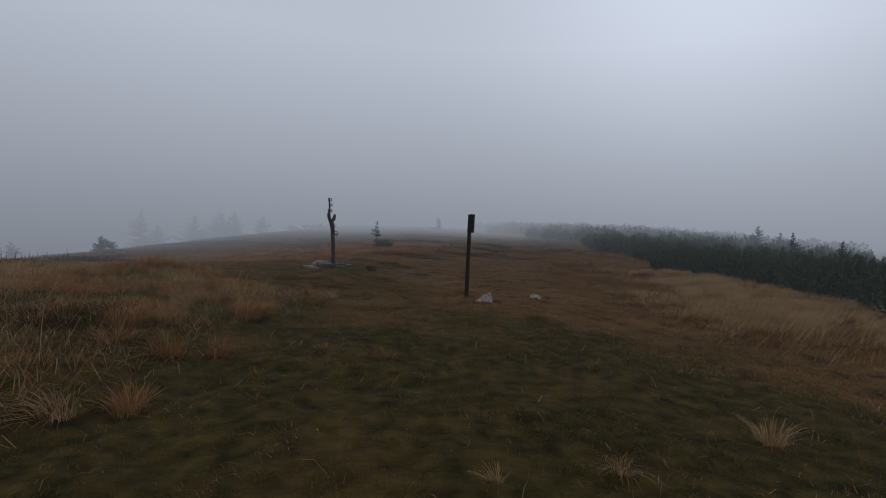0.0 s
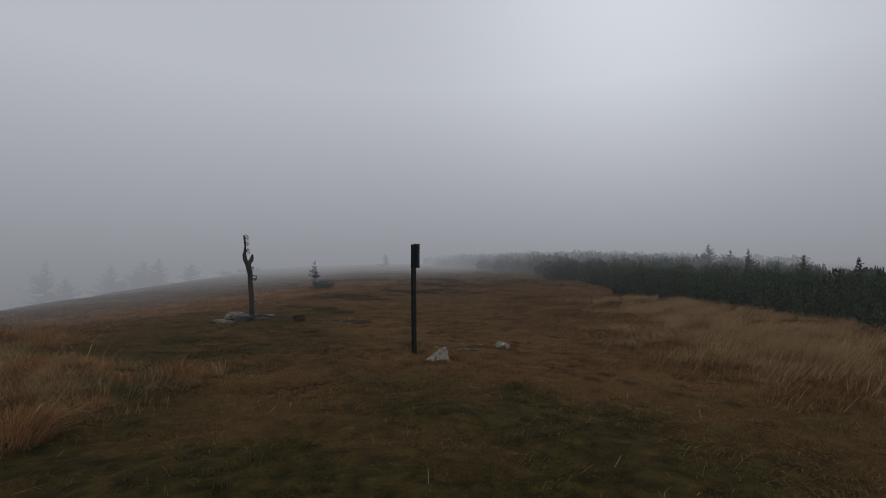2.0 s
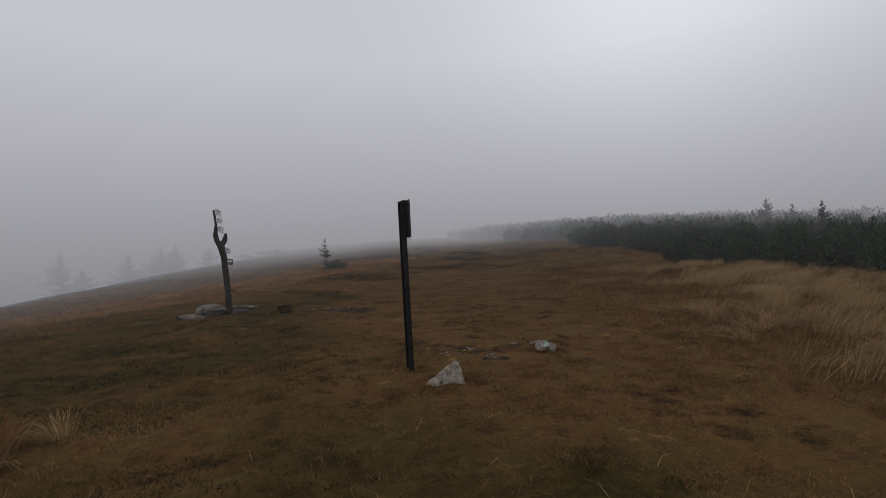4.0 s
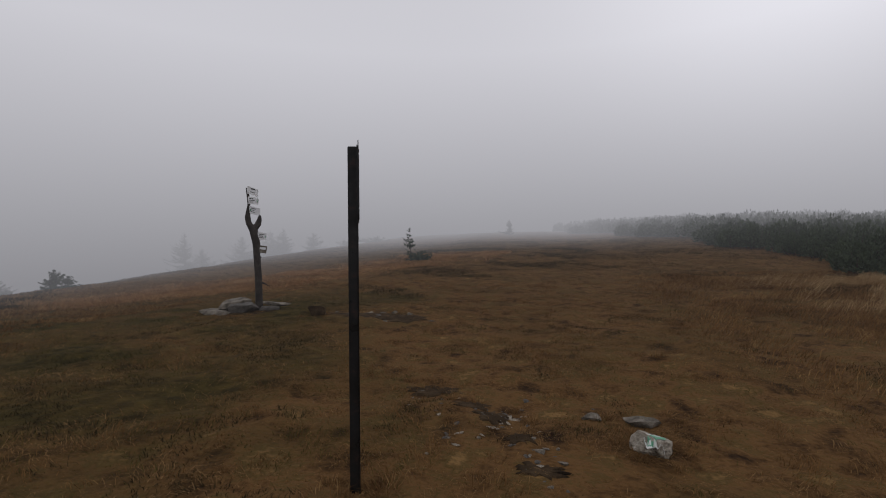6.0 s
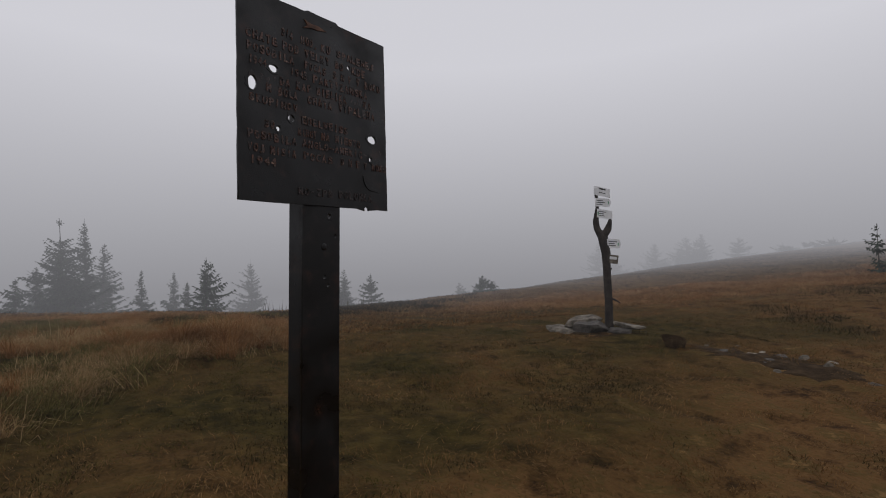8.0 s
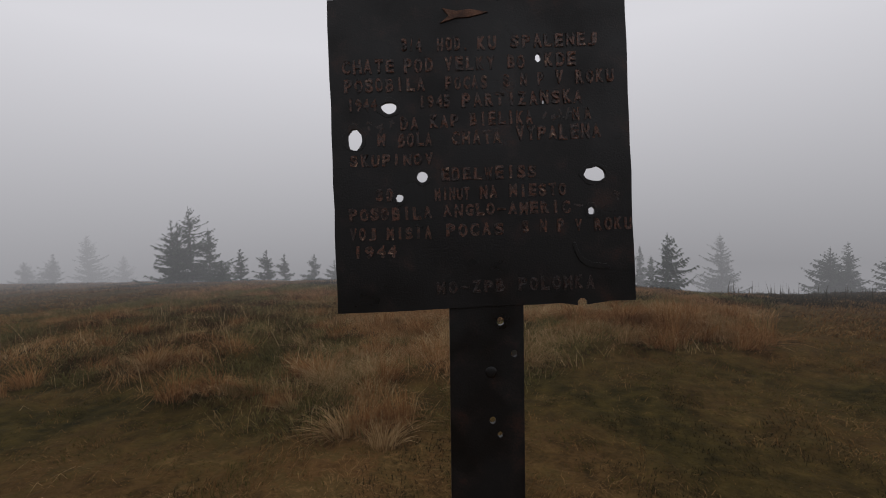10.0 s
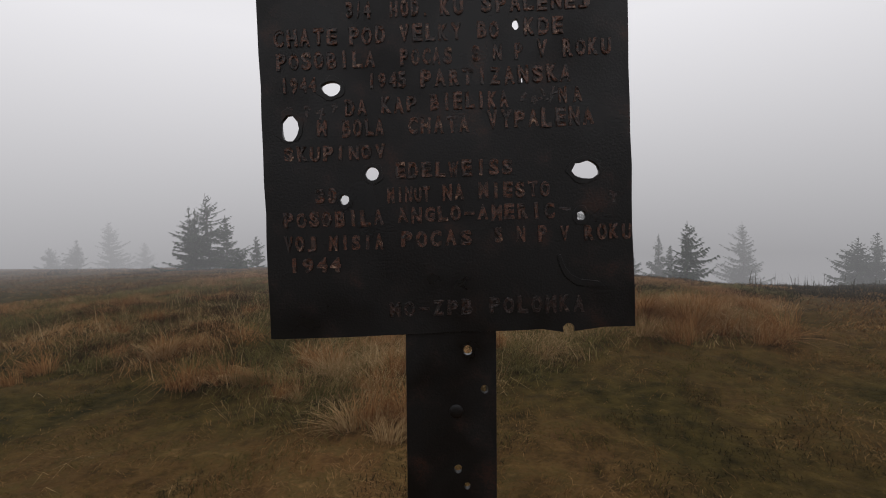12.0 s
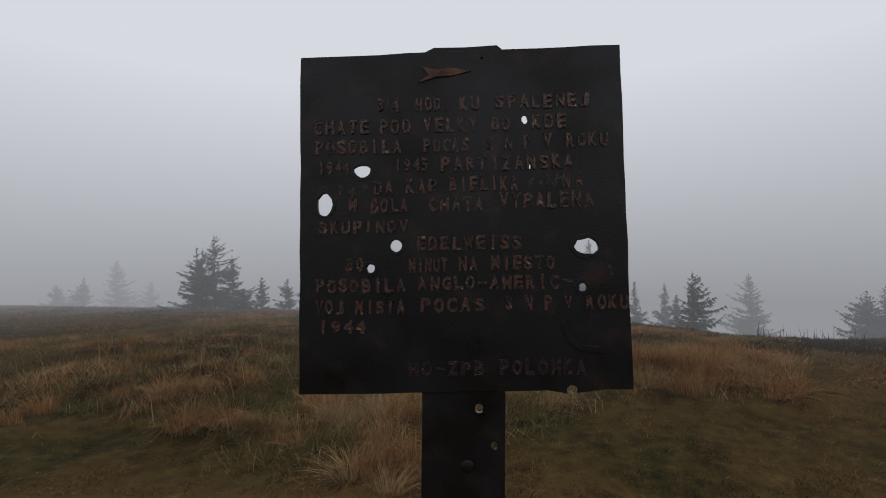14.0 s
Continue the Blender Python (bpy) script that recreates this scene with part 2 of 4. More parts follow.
def ground(x, y):
    """Height of the summit meadow: level by the sign, falling away to the west, rising to the north and north-east."""
    x, y = np.asarray(x, float), np.asarray(y, float)
    z = -0.13 + 0.055 * (softplus(y - 21, 3) - softplus(y - 85, 6))
    z = z - 0.10 * step_in(y, 10.5, 12.5) * (1 - step_in(x, 5, 9)) + (0.16 - 0.46 * step_in(y, 12, 20)) * step_in(-x, 4, 11)
    z = z + 0.62 * step_in(x, 7, 20) * step_in(y, 14, 48)
    crest = 12.5 - 4.0 * np.exp(-((y - 13.5) / 4.5) ** 2)
    u = softplus(-x - crest, 0.8)
    z = z - np.where(u < 22, 0.010 * u ** 2, 4.84 + 0.44 * (u - 22))
    bank = left_bank(x, y) * step_in(x, -9, -5)
    z = z + bank * (0.10 + 0.15 * wander(x, y, 1.0, 1))
    z = z + 0.09 * np.exp(-((x + 3.6) / 2.2) ** 2 - ((y - 17.2) / 1.5) ** 2)  # lifts the ground round the marker tree to fit the camera's view
    return z + 0.05 * wander(x, y, 3.1, 2) + 0.034 * wander(x, y, 0.75, 3) + 0.024 * wander(x, y, 0.27, 4)


def on_ground(x, y, sink=0.0):
    return (x, y, float(ground(x, y)) - sink)


def trail(x, y):
    """1 on the tan, trodden line that leads from the right up to the sign."""
    return np.exp(-((x - 2.1 - 0.42 * (8.7 - y) + 0.35 * wander(x, y, 1.4, 36)) / 0.55) ** 2) * step_in(y, 1.5, 3.5) * (1 - step_in(y, 10, 12))


def greenness(x, y):
    """1 where mossy green turf grows, 0 where the grass has turned brown."""
    near = step_in(9.0 - y + 1.2 * wander(x, y, 2.0, 7), -0.8, 2.2)
    west = step_in(-x + 0.8 * wander(x, y, 1.7, 8), 0.6, 2.2) * (1 - step_in(y, 19.5, 22.5))
    near = near * (1 - 0.8 * step_in(x - 1.9 - 0.42 * (8.7 - y) + 0.7 * wander(x, y, 1.2, 37), -0.5, 0.7))
    return np.clip(np.maximum(1.12 * near, 0.78 * west) + 0.42 * wander(x, y, 0.8, 9), 0, 1)


# ---- the ground: one sheet to the horizon ----
def axis(lo, hi, step, reach):
    core = list(np.arange(lo, hi + 1e-6, step))
    out, d, v = [], step, hi
    while v < reach:
        d *= 1.16
        v += d
        out.append(v)
    back, d, v = [], step, lo
    while v > -reach:
        d *= 1.16
        v -= d
        back.append(v)
    return np.array(back[::-1] + core + out)


def build_ground():
    xs, ys = axis(-11, 10, 0.085, 700), axis(-3, 21, 0.085, 700)
    X, Y = np.meshgrid(xs, ys)
    Z = ground(X, Y)
    near = np.exp(-((X / 14) ** 4)) * np.exp(-(((Y - 10) / 18) ** 4))
    Z = Z + near * 0.005 * np.random.default_rng(3).standard_normal(Z.shape)
    w, h = len(xs), len(ys)
    idx = np.arange(w * h).reshape(h, w)
    faces = np.stack([idx[:-1, :-1], idx[:-1, 1:], idx[1:, 1:], idx[1:, :-1]], -1).reshape(-1, 4)
    me = mesh_from("ground", np.stack([X, Y, Z], -1).reshape(-1, 3).tolist(), faces.tolist(), M_SOIL, True)
    turf = me.attributes.new("green_turf", "FLOAT", "POINT")
    turf.data.foreach_set("value", (greenness(X, Y) * np.exp(-((X / 16) ** 4))).ravel())
    tagged(new("ground", me), "brown and mossy green turf of a mountain summit", "ground", kind="structure")


build_ground()


# ---- grass ----
def blades(name, x, y, height, width, lean, heading, mat, label, seed, sink=0.01):
    """One sheet of many grass blades: each a bent, tapering strip."""
    r = np.random.default_rng(seed)
    k = len(x)
    z = ground(x, y) - sink
    face = r.uniform(0, 2 * np.pi, k)
    sx, sy = np.cos(face) * width / 2, np.sin(face) * width / 2
    hx, hy = np.cos(heading), np.sin(heading)
    base = np.stack([x, y, z], -1)
    side = np.stack([sx, sy, np.zeros(k)], -1)
    up1 = np.stack([hx * lean * height * 0.30, hy * lean * height * 0.30, height * 0.55], -1)
    drop = np.clip(1.0 - 0.35 * lean ** 2, 0.25, 1)
    tip = np.stack([hx * lean * height, hy * lean * height, height * drop], -1)
    v = np.stack([base - side, base + side, base + up1 + side * 0.75, base + up1 - side * 0.75, base + tip], 1).reshape(-1, 3)
    i = np.arange(k) * 5
    me = bpy.data.meshes.new(name)
    me.vertices.add(len(v))
    me.vertices.foreach_set("co", v.ravel())
    loops = np.stack([i, i + 1, i + 2, i + 3, i + 3, i + 2, i + 4], -1).ravel()
    me.loops.add(len(loops))
    me.loops.foreach_set("vertex_index", loops)
    me.polygons.add(2 * k)
    starts = (np.arange(k)[:, None] * 7 + np.array([0, 4])).ravel()
    me.polygons.foreach_set("loop_start", starts)
    me.materials.append(mat)
    me.update(calc_edges=True)
    return tagged(new(name, me), label, "grass", kind="stuff")


def scatter(seed, n, box, keep):
    r = np.random.default_rng(seed)
    x, y = r.uniform(box[0], box[1], n), r.uniform(box[2], box[3], n)
    k = r.uniform(0, 1, n) < keep(x, y)
    return x[k], y[k], r


def bare(x, y):
    """Trodden, stony soil beside the sign and in front of the marker tree."""
    a = np.exp(-(((x - 1.05) / 0.45) ** 2 + ((y - 12.2) / 0.65) ** 2)) + np.exp(-(((x - 1.6) / 0.5) ** 2 + ((y - 11.3) / 0.35) ** 2))
    b = np.exp(-(((x + 1.6) / 1.0) ** 2 + ((y - 16.6) / 0.6) ** 2)) + np.exp(-(((x + 4.0) / 0.7) ** 2 + ((y - 17.1) / 0.5) ** 2))
    return np.clip(a + 0.8 * b, 0, 1)


def right_straw(x, y):
    edge = 4.7 + 0.17 * (y - 5) + 0.5 * np.sin(0.8 * y) + 1.3 * wander(x, y, 1.5, 34)
    return step_in(x - edge, -0.8, 2.4) * step_in(y + 1.3 * wander(x, y, 0.9, 35), 6.4, 9.4)


def combed(x, y, r, size=0.9, loose=0.7):
    """Headings that swirl together, as in matted grass."""
    return 5.0 * wander(x, y, size, 12) + r.normal(0, loose, len(x))


def build_grass():
    x, y, r = scatter(11, 720000, (-9, 9, -1.5, 22), lambda x, y: (0.25 + 0.75 * greenness(x, y)) * (1 - 0.95 * bare(x, y)) * (1 - 0.35 * left_bank(x, y)) * (1 - 0.55 * step_in(y, 9, 15)) * (0.55 + 0.45 * step_in(wander(x, y, 0.35, 5), -0.5, 0.3)))
    k = len(x)
    blades("short_turf", x, y, r.uniform(0.018, 0.046, k) * (0.6 + 1.3 * step_in(wander(x, y, 0.22, 32) + 0.5 * wander(x, y, 0.6, 33), 0.0, 0.6)), r.uniform(0.003, 0.006, k), r.uniform(0.4, 2.0, k), combed(x, y, r, 0.5, 0.8), M_SHORT, "short trodden green and brown turf", 1)
    x, y, r = scatter(12, 700000, (-9, 10, 0.5, 24), lambda x, y: (1.0 - 0.92 * greenness(x, y)) * (1 - 0.95 * bare(x, y)) * (0.45 + 0.55 * step_in(wander(x, y, 0.45, 6), -0.5, 0.3)))
    k = len(x)
    blades("dry_turf", x, y, r.uniform(0.018, 0.050, k) * (0.6 + 1.3 * step_in(wander(x, y, 0.22, 30) + 0.5 * wander(x, y, 0.6, 31), 0.0, 0.6)), r.uniform(0.0025, 0.006, k), r.uniform(0.4, 2.0, k), combed(x, y, r, 0.5, 0.8), M_BROWN, "low matted brown autumn grass", 2)
    x, y, r = scatter(13, 300000, (-22, 14, 17, 54), lambda x, y: (0.35 + 0.65 * step_in(wander(x, y, 1.6, 10), -0.5, 0.4)) * (1 - 0.9 * bare(x, y)))
    k = len(x)
    blades("far_meadow_grass", x, y, r.uniform(0.025, 0.07, k) * (1 + 0.8 * step_in(y, 22, 30)), r.uniform(0.005, 0.010, k) * (1 + step_in(y, 22, 34)), r.uniform(0.8, 2.6, k), combed(x, y, r, 0.8), M_MEADOW, "rough brown meadow grass on the summit", 3)
    x, y, r = scatter(14, 330000, (-13, -0.8, -2.5, 17), lambda x, y: left_bank(x, y) * (0.4 + 0.6 * step_in(y, 4, 7)) * step_in(wander(x, y, 1.0, 1) + 0.4 * wander(x, y, 0.4, 11) + 0.4 * wander(x, y, 2.6, 13) + 0.4 * step_in(-x, 5, 8), 0.05, 0.6))
    k = len(x)
    blades("orange_grass", x, y, r.uniform(0.09, 0.25, k), r.uniform(0.003, 0.007, k), r.uniform(0.6, 2.4, k), combed(x, y, r, 0.4, 0.8), M_ORANGE, "knee-high rust-orange mountain grass", 4)
    x, y, r = scatter(24, 330000, (-13, -0.8, -2.5, 17), lambda x, y: left_bank(x, y) * step_in(0.5 * wander(x, y, 0.4, 14) - wander(x, y, 1.0, 1), -0.45, 0.3))
    k = len(x)
    blades("bank_grass", x, y, r.uniform(0.07, 0.20, k), r.uniform(0.004, 0.008, k), r.uniform(0.6, 2.2, k), combed(x, y, r, 0.5, 0.9), M_OLIVE, "dark olive grass between the tussocks", 14)
    x, y, r = scatter(34, 120000, (-10, -1.2, 0.5, 8), lambda x, y: left_bank(x, y) * (1 - step_in(y, 4.5, 7.5)) * step_in(wander(x, y, 0.5, 40) - 0.6 * wander(x, y, 1.0, 1), -0.5, 0.3))
    k = len(x)
    blades("dark_bank_grass", x, y, r.uniform(0.06, 0.19, k), r.uniform(0.004, 0.008, k), r.uniform(0.5, 2.0, k), combed(x, y, r, 0.5, 0.9), M_BANKSHADE, "dark brown grass on the near bank, shade included in its colour", 34)
    band = lambda x, y: 0.894 * (x + 8.4) - 0.447 * (y - 25) + 0.9 * wander(x, y, 1.6, 41)
    x, y, r = scatter(15, 330000, (-16, 0, 17, 38), lambda x, y: np.exp(-(band(x, y) / 2.3) ** 4) * step_in(y + 1.2 * wander(x, y, 1.0, 44), 18.5, 22) * (0.35 + 0.65 * step_in(wander(x, y, 1.1, 15), -0.5, 0.3)))
    k = len(x)
    blades("orange_band", x, y, r.uniform(0.08, 0.22, k), r.uniform(0.005, 0.010, k), r.uniform(0.6, 2.2, k), combed(x, y, r, 0.7), M_ORANGE, "band of orange grass behind the marker tree", 5)
    x, y, r = scatter(16, 330000, (3.4, 12.5, 1.5, 24), lambda x, y: right_straw(x, y) * step_in(wander(x, y, 0.55, 17) + 0.5 * wander(x, y, 2.3, 18), -0.1, 0.6))
    k = len(x)
    blades("straw_grass", x, y, r.uniform(0.16, 0.46, k), r.uniform(0.003, 0.006, k), r.uniform(0.6, 2.2, k), r.normal(0.1, 0.5, k), M_STRAW, "pale straw grass bent over by the wind", 6)
    x, y, r = scatter(26, 260000, (3.0, 13, -1, 26), lambda x, y: step_in(x - 4.4, -0.5, 1.4) * (0.25 + 0.75 * step_in(y, 5, 8)) * step_in(wander(x, y, 0.9, 19), -0.5, 0.4))
    k = len(x)
    blades("brown_undergrowth", x, y, r.uniform(0.06, 0.20, k), r.uniform(0.004, 0.010, k), r.uniform(0.4, 1.8, k), r.normal(0.2, 0.9, k), M_BROWN, "brown grass under the straw", 16)
    # heather and bilberry along the western crest and in patches on the meadow
    x, y, r = scatter(17, 120000, (-24, -9.5, -16, 24), lambda x, y: step_in(wander(x, y, 1.7, 20) + 0.5 * wander(x, y, 0.6, 21), 0.2, 0.5) * step_in(-x, 10.5, 14))
    k = len(x)
    blades("heather", x, y, r.uniform(0.06, 0.20, k), r.uniform(0.010, 0.022, k), r.uniform(0.3, 1.4, k), r.uniform(0, 6.28, k), M_HEATH, "dark heather and bilberry on the crest", 7)
    x, y, r = scatter(18, 150000, (-6, 11, 19, 42), lambda x, y: step_in(wander(x, y, 2.2, 22) + 0.3 * wander(x, y, 0.6, 23), 0.35, 0.6))
    k = len(x)
    blades("heather_patch", x, y, r.uniform(0.04, 0.13, k), r.uniform(0.006, 0.014, k), r.uniform(0.3, 1.6, k), r.uniform(0, 6.28, k), M_HEATH, "dark heather patches in the brown meadow", 8)
    x, y, r = scatter(19, 230000, (-26, -7, -18, 26), lambda x, y: step_in(wander(x, y, 1.5, 24), -0.7, 0.2))
    k = len(x)
    blades("crest_grass", x, y, r.uniform(0.04, 0.15, k), r.uniform(0.008, 0.016, k), r.uniform(0.8, 2.2, k), r.normal(0.3, 1.2, k), M_BROWN, "rust-brown grass along the western crest", 9)
    x, y, r = scatter(27, 130000, (-9, -1.0, 2.5, 15), lambda x, y: left_bank(x, y) * (0.25 + 0.75 * step_in(y, 5, 8)) * step_in(wander(x, y, 0.5, 25), -0.2, 0.6))
    k = len(x)
    blades("bank_straw", x, y, r.uniform(0.10, 0.30, k), r.uniform(0.003, 0.006, k), r.uniform(0.5, 2.0, k), combed(x, y, r, 0.5, 1.0), M_STRAW, "pale straw blades mixed into the bank", 17)
    x, y, r = scatter(28, 260000, (-5, 8, 1, 19), lambda x, y: np.clip((0.15 + 0.85 * (1 - greenness(x, y))) * step_in(wander(x, y, 0.28, 26) + 0.5 * wander(x, y, 0.9, 38), 0.05, 0.5) + 0.8 * trail(x, y), 0, 1) * (1 - bare(x, y)))
    k = len(x)
    blades("turf_straw", x, y, r.uniform(0.02, 0.07, k), r.uniform(0.003, 0.006, k), r.uniform(1.0, 3.0, k), combed(x, y, r, 0.45, 0.5), M_TAN, "pale dead blades matted into the turf", 18)
    x, y, r = scatter(29, 60000, (-16, -8, 10.5, 19), lambda x, y: step_in(-x - 0.4 * (y - 11) + 1.2 * wander(x, y, 1.1, 27), 9.0, 10.0) * step_in(wander(x, y, 0.7, 28), -0.5, 0.3))
    k = len(x)
    blades("crest_heather", x, y, r.uniform(0.06, 0.18, k), r.uniform(0.010, 0.020, k), r.uniform(0.3, 1.4, k), r.uniform(0, 6.28, k), M_HEATH, "dark heather band just below the crest", 19)
    # dark blades in spots, thicker in the west to lower the turf's tone
    x, y, r = scatter(35, 160000, (-5, 9, 8, 19), lambda x, y: step_in(wander(x, y, 0.42, 42) + 0.6 * wander(x, y, 1.3, 43) + 0.4 * step_in(-x, 0.3, 2.0) * (1 - step_in(y, 14.5, 16.5)), 0.50, 0.8) * (1 - bare(x, y)))
    k = len(x)
    blades("dark_turf_spots", x, y, r.uniform(0.02, 0.065, k), r.uniform(0.004, 0.008, k), r.uniform(0.3, 1.5, k), combed(x, y, r, 0.4, 0.8), M_HEATH, "dark leafy spots in the dry turf", 35)
    # long single stalks
    x, y, r = scatter(20, 900, (-8.5, -1.4, 1.0, 14), lambda x, y: left_bank(x, y))
    k = len(x)
    blades("dry_stalks", x, y, r.uniform(0.35, 0.62, k), r.uniform(0.004, 0.007, k), r.uniform(0.2, 1.2, k), r.normal(0.6, 0.8, k), M_STRAW, "long dry stalks above the tussocks", 10)
    x, y, r = scatter(21, 420, (-3.0, 4.5, 1.2, 9), lambda x, y: 0.6 + 0 * x)
    k = len(x)
    blades("fallen_stalks", x, y, r.uniform(0.05, 0.16, k), r.uniform(0.003, 0.006, k), r.uniform(1.2, 2.8, k), r.normal(0.6, 1.2, k), M_STRAW, "scattered pale stalks lying over the turf", 12)
    r = np.random.default_rng(22)
    a, d = np.radians(r.uniform(66, 80, 90)), r.uniform(13.5, 17.0, 90)
    x, y = 1.1 - d * np.sin(a), 10.85 + d * np.cos(a)
    blades("crest_stalks", x, y, r.uniform(0.2, 0.55, 90), r.uniform(0.012, 0.022, 90), r.uniform(0.0, 0.25, 90), r.uniform(0, 6.28, 90), M_HEATH, "withered flower stalks on the crest", 13)


build_grass()


# ---- grass tussocks ----
def tussock(seed, mat, n=200, spread=0.10, tall=0.4, arch=1.0):
    """A grass tussock: blades rise from a tight base and arch outwards on all sides."""
    r = random.Random(seed)
    v, f = [], []
    comb = r.uniform(0, 6.283)
    for _ in range(n):
        a, d = r.uniform(0, 6.283), spread * r.random() ** 0.7
        bx, by = d * math.cos(a), d * math.sin(a)
        h, w = tall * r.uniform(0.4, 1.0), r.uniform(0.003, 0.006)
        out = r.uniform(0.2, 1.3) * arch
        head = a + r.gauss(0, 0.6)
        dx, dy = math.cos(head) + 0.5 * math.cos(comb), math.sin(head) + 0.5 * math.sin(comb)
        fx, fy = -dy * w / 2, dx * w / 2
        i = len(v)
        for s, q in ((0, 1), (0.4, 0.85), (0.75, 0.6), (1, 0)):
            px, py = bx + dx * out * h * s ** 1.7, by + dy * out * h * s ** 1.7
            pz = h * (s - 0.52 * min(out, 1.3) * s ** 3) - 0.04
            if q:
                v += [(px - fx * q, py - fy * q, pz), (px + fx * q, py + fy * q, pz)]
            else:
                v.append((px, py, pz))
        f += [(i, i + 1, i + 3, i + 2), (i + 2, i + 3, i + 5, i + 4), (i + 4, i + 5, i + 6)]
    return mesh_from("grass_tussock", v, f, mat)


def build_tussocks():
    r = random.Random(21)
    kinds = {"straw": ([tussock(31 + k, M_STRAW, 150, 0.10, 0.40) for k in range(4)], "pale straw tussock of dry mountain grass"),
             "orange": ([tussock(41 + k, M_ORANGE, 240, 0.13, 0.40) for k in range(4)], "rust-orange tussock of dry mountain grass"),
             "olive": ([tussock(61 + k, M_OLIVE, 200, 0.12, 0.30) for k in range(4)], "olive green tussock among dry grass"),
             "brown": ([tussock(51 + k, M_BROWN, 170, 0.10, 0.15, 1.2) for k in range(4)], "low brown tussock of matted grass")}
    spots = [("straw", -2.36, 2.78, 0.9), ("orange", -2.0, 2.96, 0.8), ("orange", -2.5, 4.3, 1.1), ("straw", -4.6, 8.7, 1.25), ("orange", -2.65, 6.4, 1.3), ("orange", -2.9, 6.7, 1.2), ("orange", -2.1, 4.45, 0.8),
             ("straw", 2.45, 3.1, 0.75), ("straw", 1.19, 2.5, 0.5), ("straw", 0.45, 2.3, 0.35), ("orange", -4.9, 3.0, 1.3), ("orange", -3.56, 7.56, 1.2), ("straw", -3.4, 7.7, 1.0), ("orange", -6.6, 11.4, 1.4), ("orange", -6.9, 11.8, 1.3), ("orange", -6.3, 11.9, 1.2),
             ("olive", -3.0, 7.1, 1.1), ("olive", -2.7, 4.7, 1.0), ("straw", -4.6, 9.8, 1.0), ("olive", -4.2, 9.6, 1.0), ("orange", -5.6, 8.0, 1.3), ("straw", -3.6, 8.2, 1.1), ("orange", -7.0, 8.9, 1.3), ("orange", -6.95, 10.1, 1.3),
             ("orange", -3.3, 5.3, 1.2), ("straw", -3.15, 5.45, 1.1), ("orange", -3.5, 5.1, 1.2), ("orange", -2.4, 8.8, 1.2), ("straw", -2.25, 8.65, 1.0), ("orange", -2.6, 9.0, 1.1), ("straw", -2.1, 9.1, 0.9)]
    # the tall orange stand beyond the sign
    spots[:0] = [("straw" if q % 4 == 0 else "orange", -6.9 + r.gauss(0, 0.55), 11.5 + r.gauss(0, 0.5), r.uniform(1.1, 1.5)) for q in range(22)]
    for cx, cy, rad, n in ((0.95, 10.1, 0.26, 9), (2.28, 11.55, 0.22, 11), (2.34, 12.2, 0.30, 9), (0.55, 10.66, 0.16, 5), (-4.5, 16.8, 0.75, 12), (-2.65, 16.75, 0.25, 4), (1.1, 12.1, 0.36, 7), (0.5, 12.8, 0.38, 5)):
        for q in range(n):
            a = 6.283 * (q + r.random()) / n
            spots.append(("brown", cx + rad * math.cos(a), cy + rad * math.sin(a), r.uniform(0.45, 0.8)))
    # the tangled edge of the bank, nearest to the sign
    for _ in range(40):
        y = r.uniform(6.4, 9.4)
        spots.append((r.choice(("straw", "orange", "orange", "olive", "olive")), r.uniform(-5.4, -2.7) - 0.5 * max(0, y - 8.6), y, r.uniform(0.55, 1.0)))
    chosen = len(spots)
    for kind, n, x0, x1, y0, y1 in (("orange", 45, -9.5, -2.2, 0.5, 14), ("straw", 10, -7, -1.8, 1.5, 12.5), ("olive", 26, -8, -1.8, 1.0, 14), ("straw", 46, 4.8, 9.0, 8.2, 14), ("brown", 40, -3.5, 8.0, 2.0, 18)):
        spots += [(kind, r.uniform(x0, x1), r.uniform(y0, y1), r.uniform(0.7, 1.2)) for _ in range(n)]
    for k, (kind, x, y, s) in enumerate(spots):
        if k >= chosen and kind == "brown" and (abs(x - 1) < 0.9 or float(bare(x, y)) > 0.2):
            continue
        if k >= chosen and x < 0 and y < 4.5 and r.random() < 0.7:
            continue
        if k >= chosen and -5 < x < 0 and y > 9.7:
            continue
        if k >= chosen and kind != "brown" and x < 0 and float(left_bank(np.array(x), np.array(y))) < 0.3:
            continue
        meshes, label = kinds[kind]
        ob = new("grass_tussock", r.choice(meshes))
        ob.matrix_basis = Matrix.Translation(on_ground(x, y)) @ Matrix.Rotation(r.uniform(0, 6.28), 4, "Z") @ Matrix.Diagonal((s, s, s * r.uniform(0.8, 1.1), 1))
        tagged(ob, label, "grass tussock", "grass tussocks")


build_tussocks()


# ---- the iron memorial sign ----
ORIGIN = Vector((0.622, 10.472, 1.337))
ALONG = Vector((-0.349, 0.937, 0))
FACING = Vector((0.937, 0.349, 0))
SIGN_FRAME = Matrix(((ALONG.x, 0, FACING.x, ORIGIN.x), (ALONG.y, 0, FACING.y, ORIGIN.y), (0, 1, 0, ORIGIN.z), (0, 0, 0, 1)))


def uv(px, py):
    """Board coordinates in metres from pixels of its face in the camera's view, about 575 by 598."""
    return 0.39 * (px + 5) / 578.0, 0.405 * (1 - (py + 5) / 598.0)


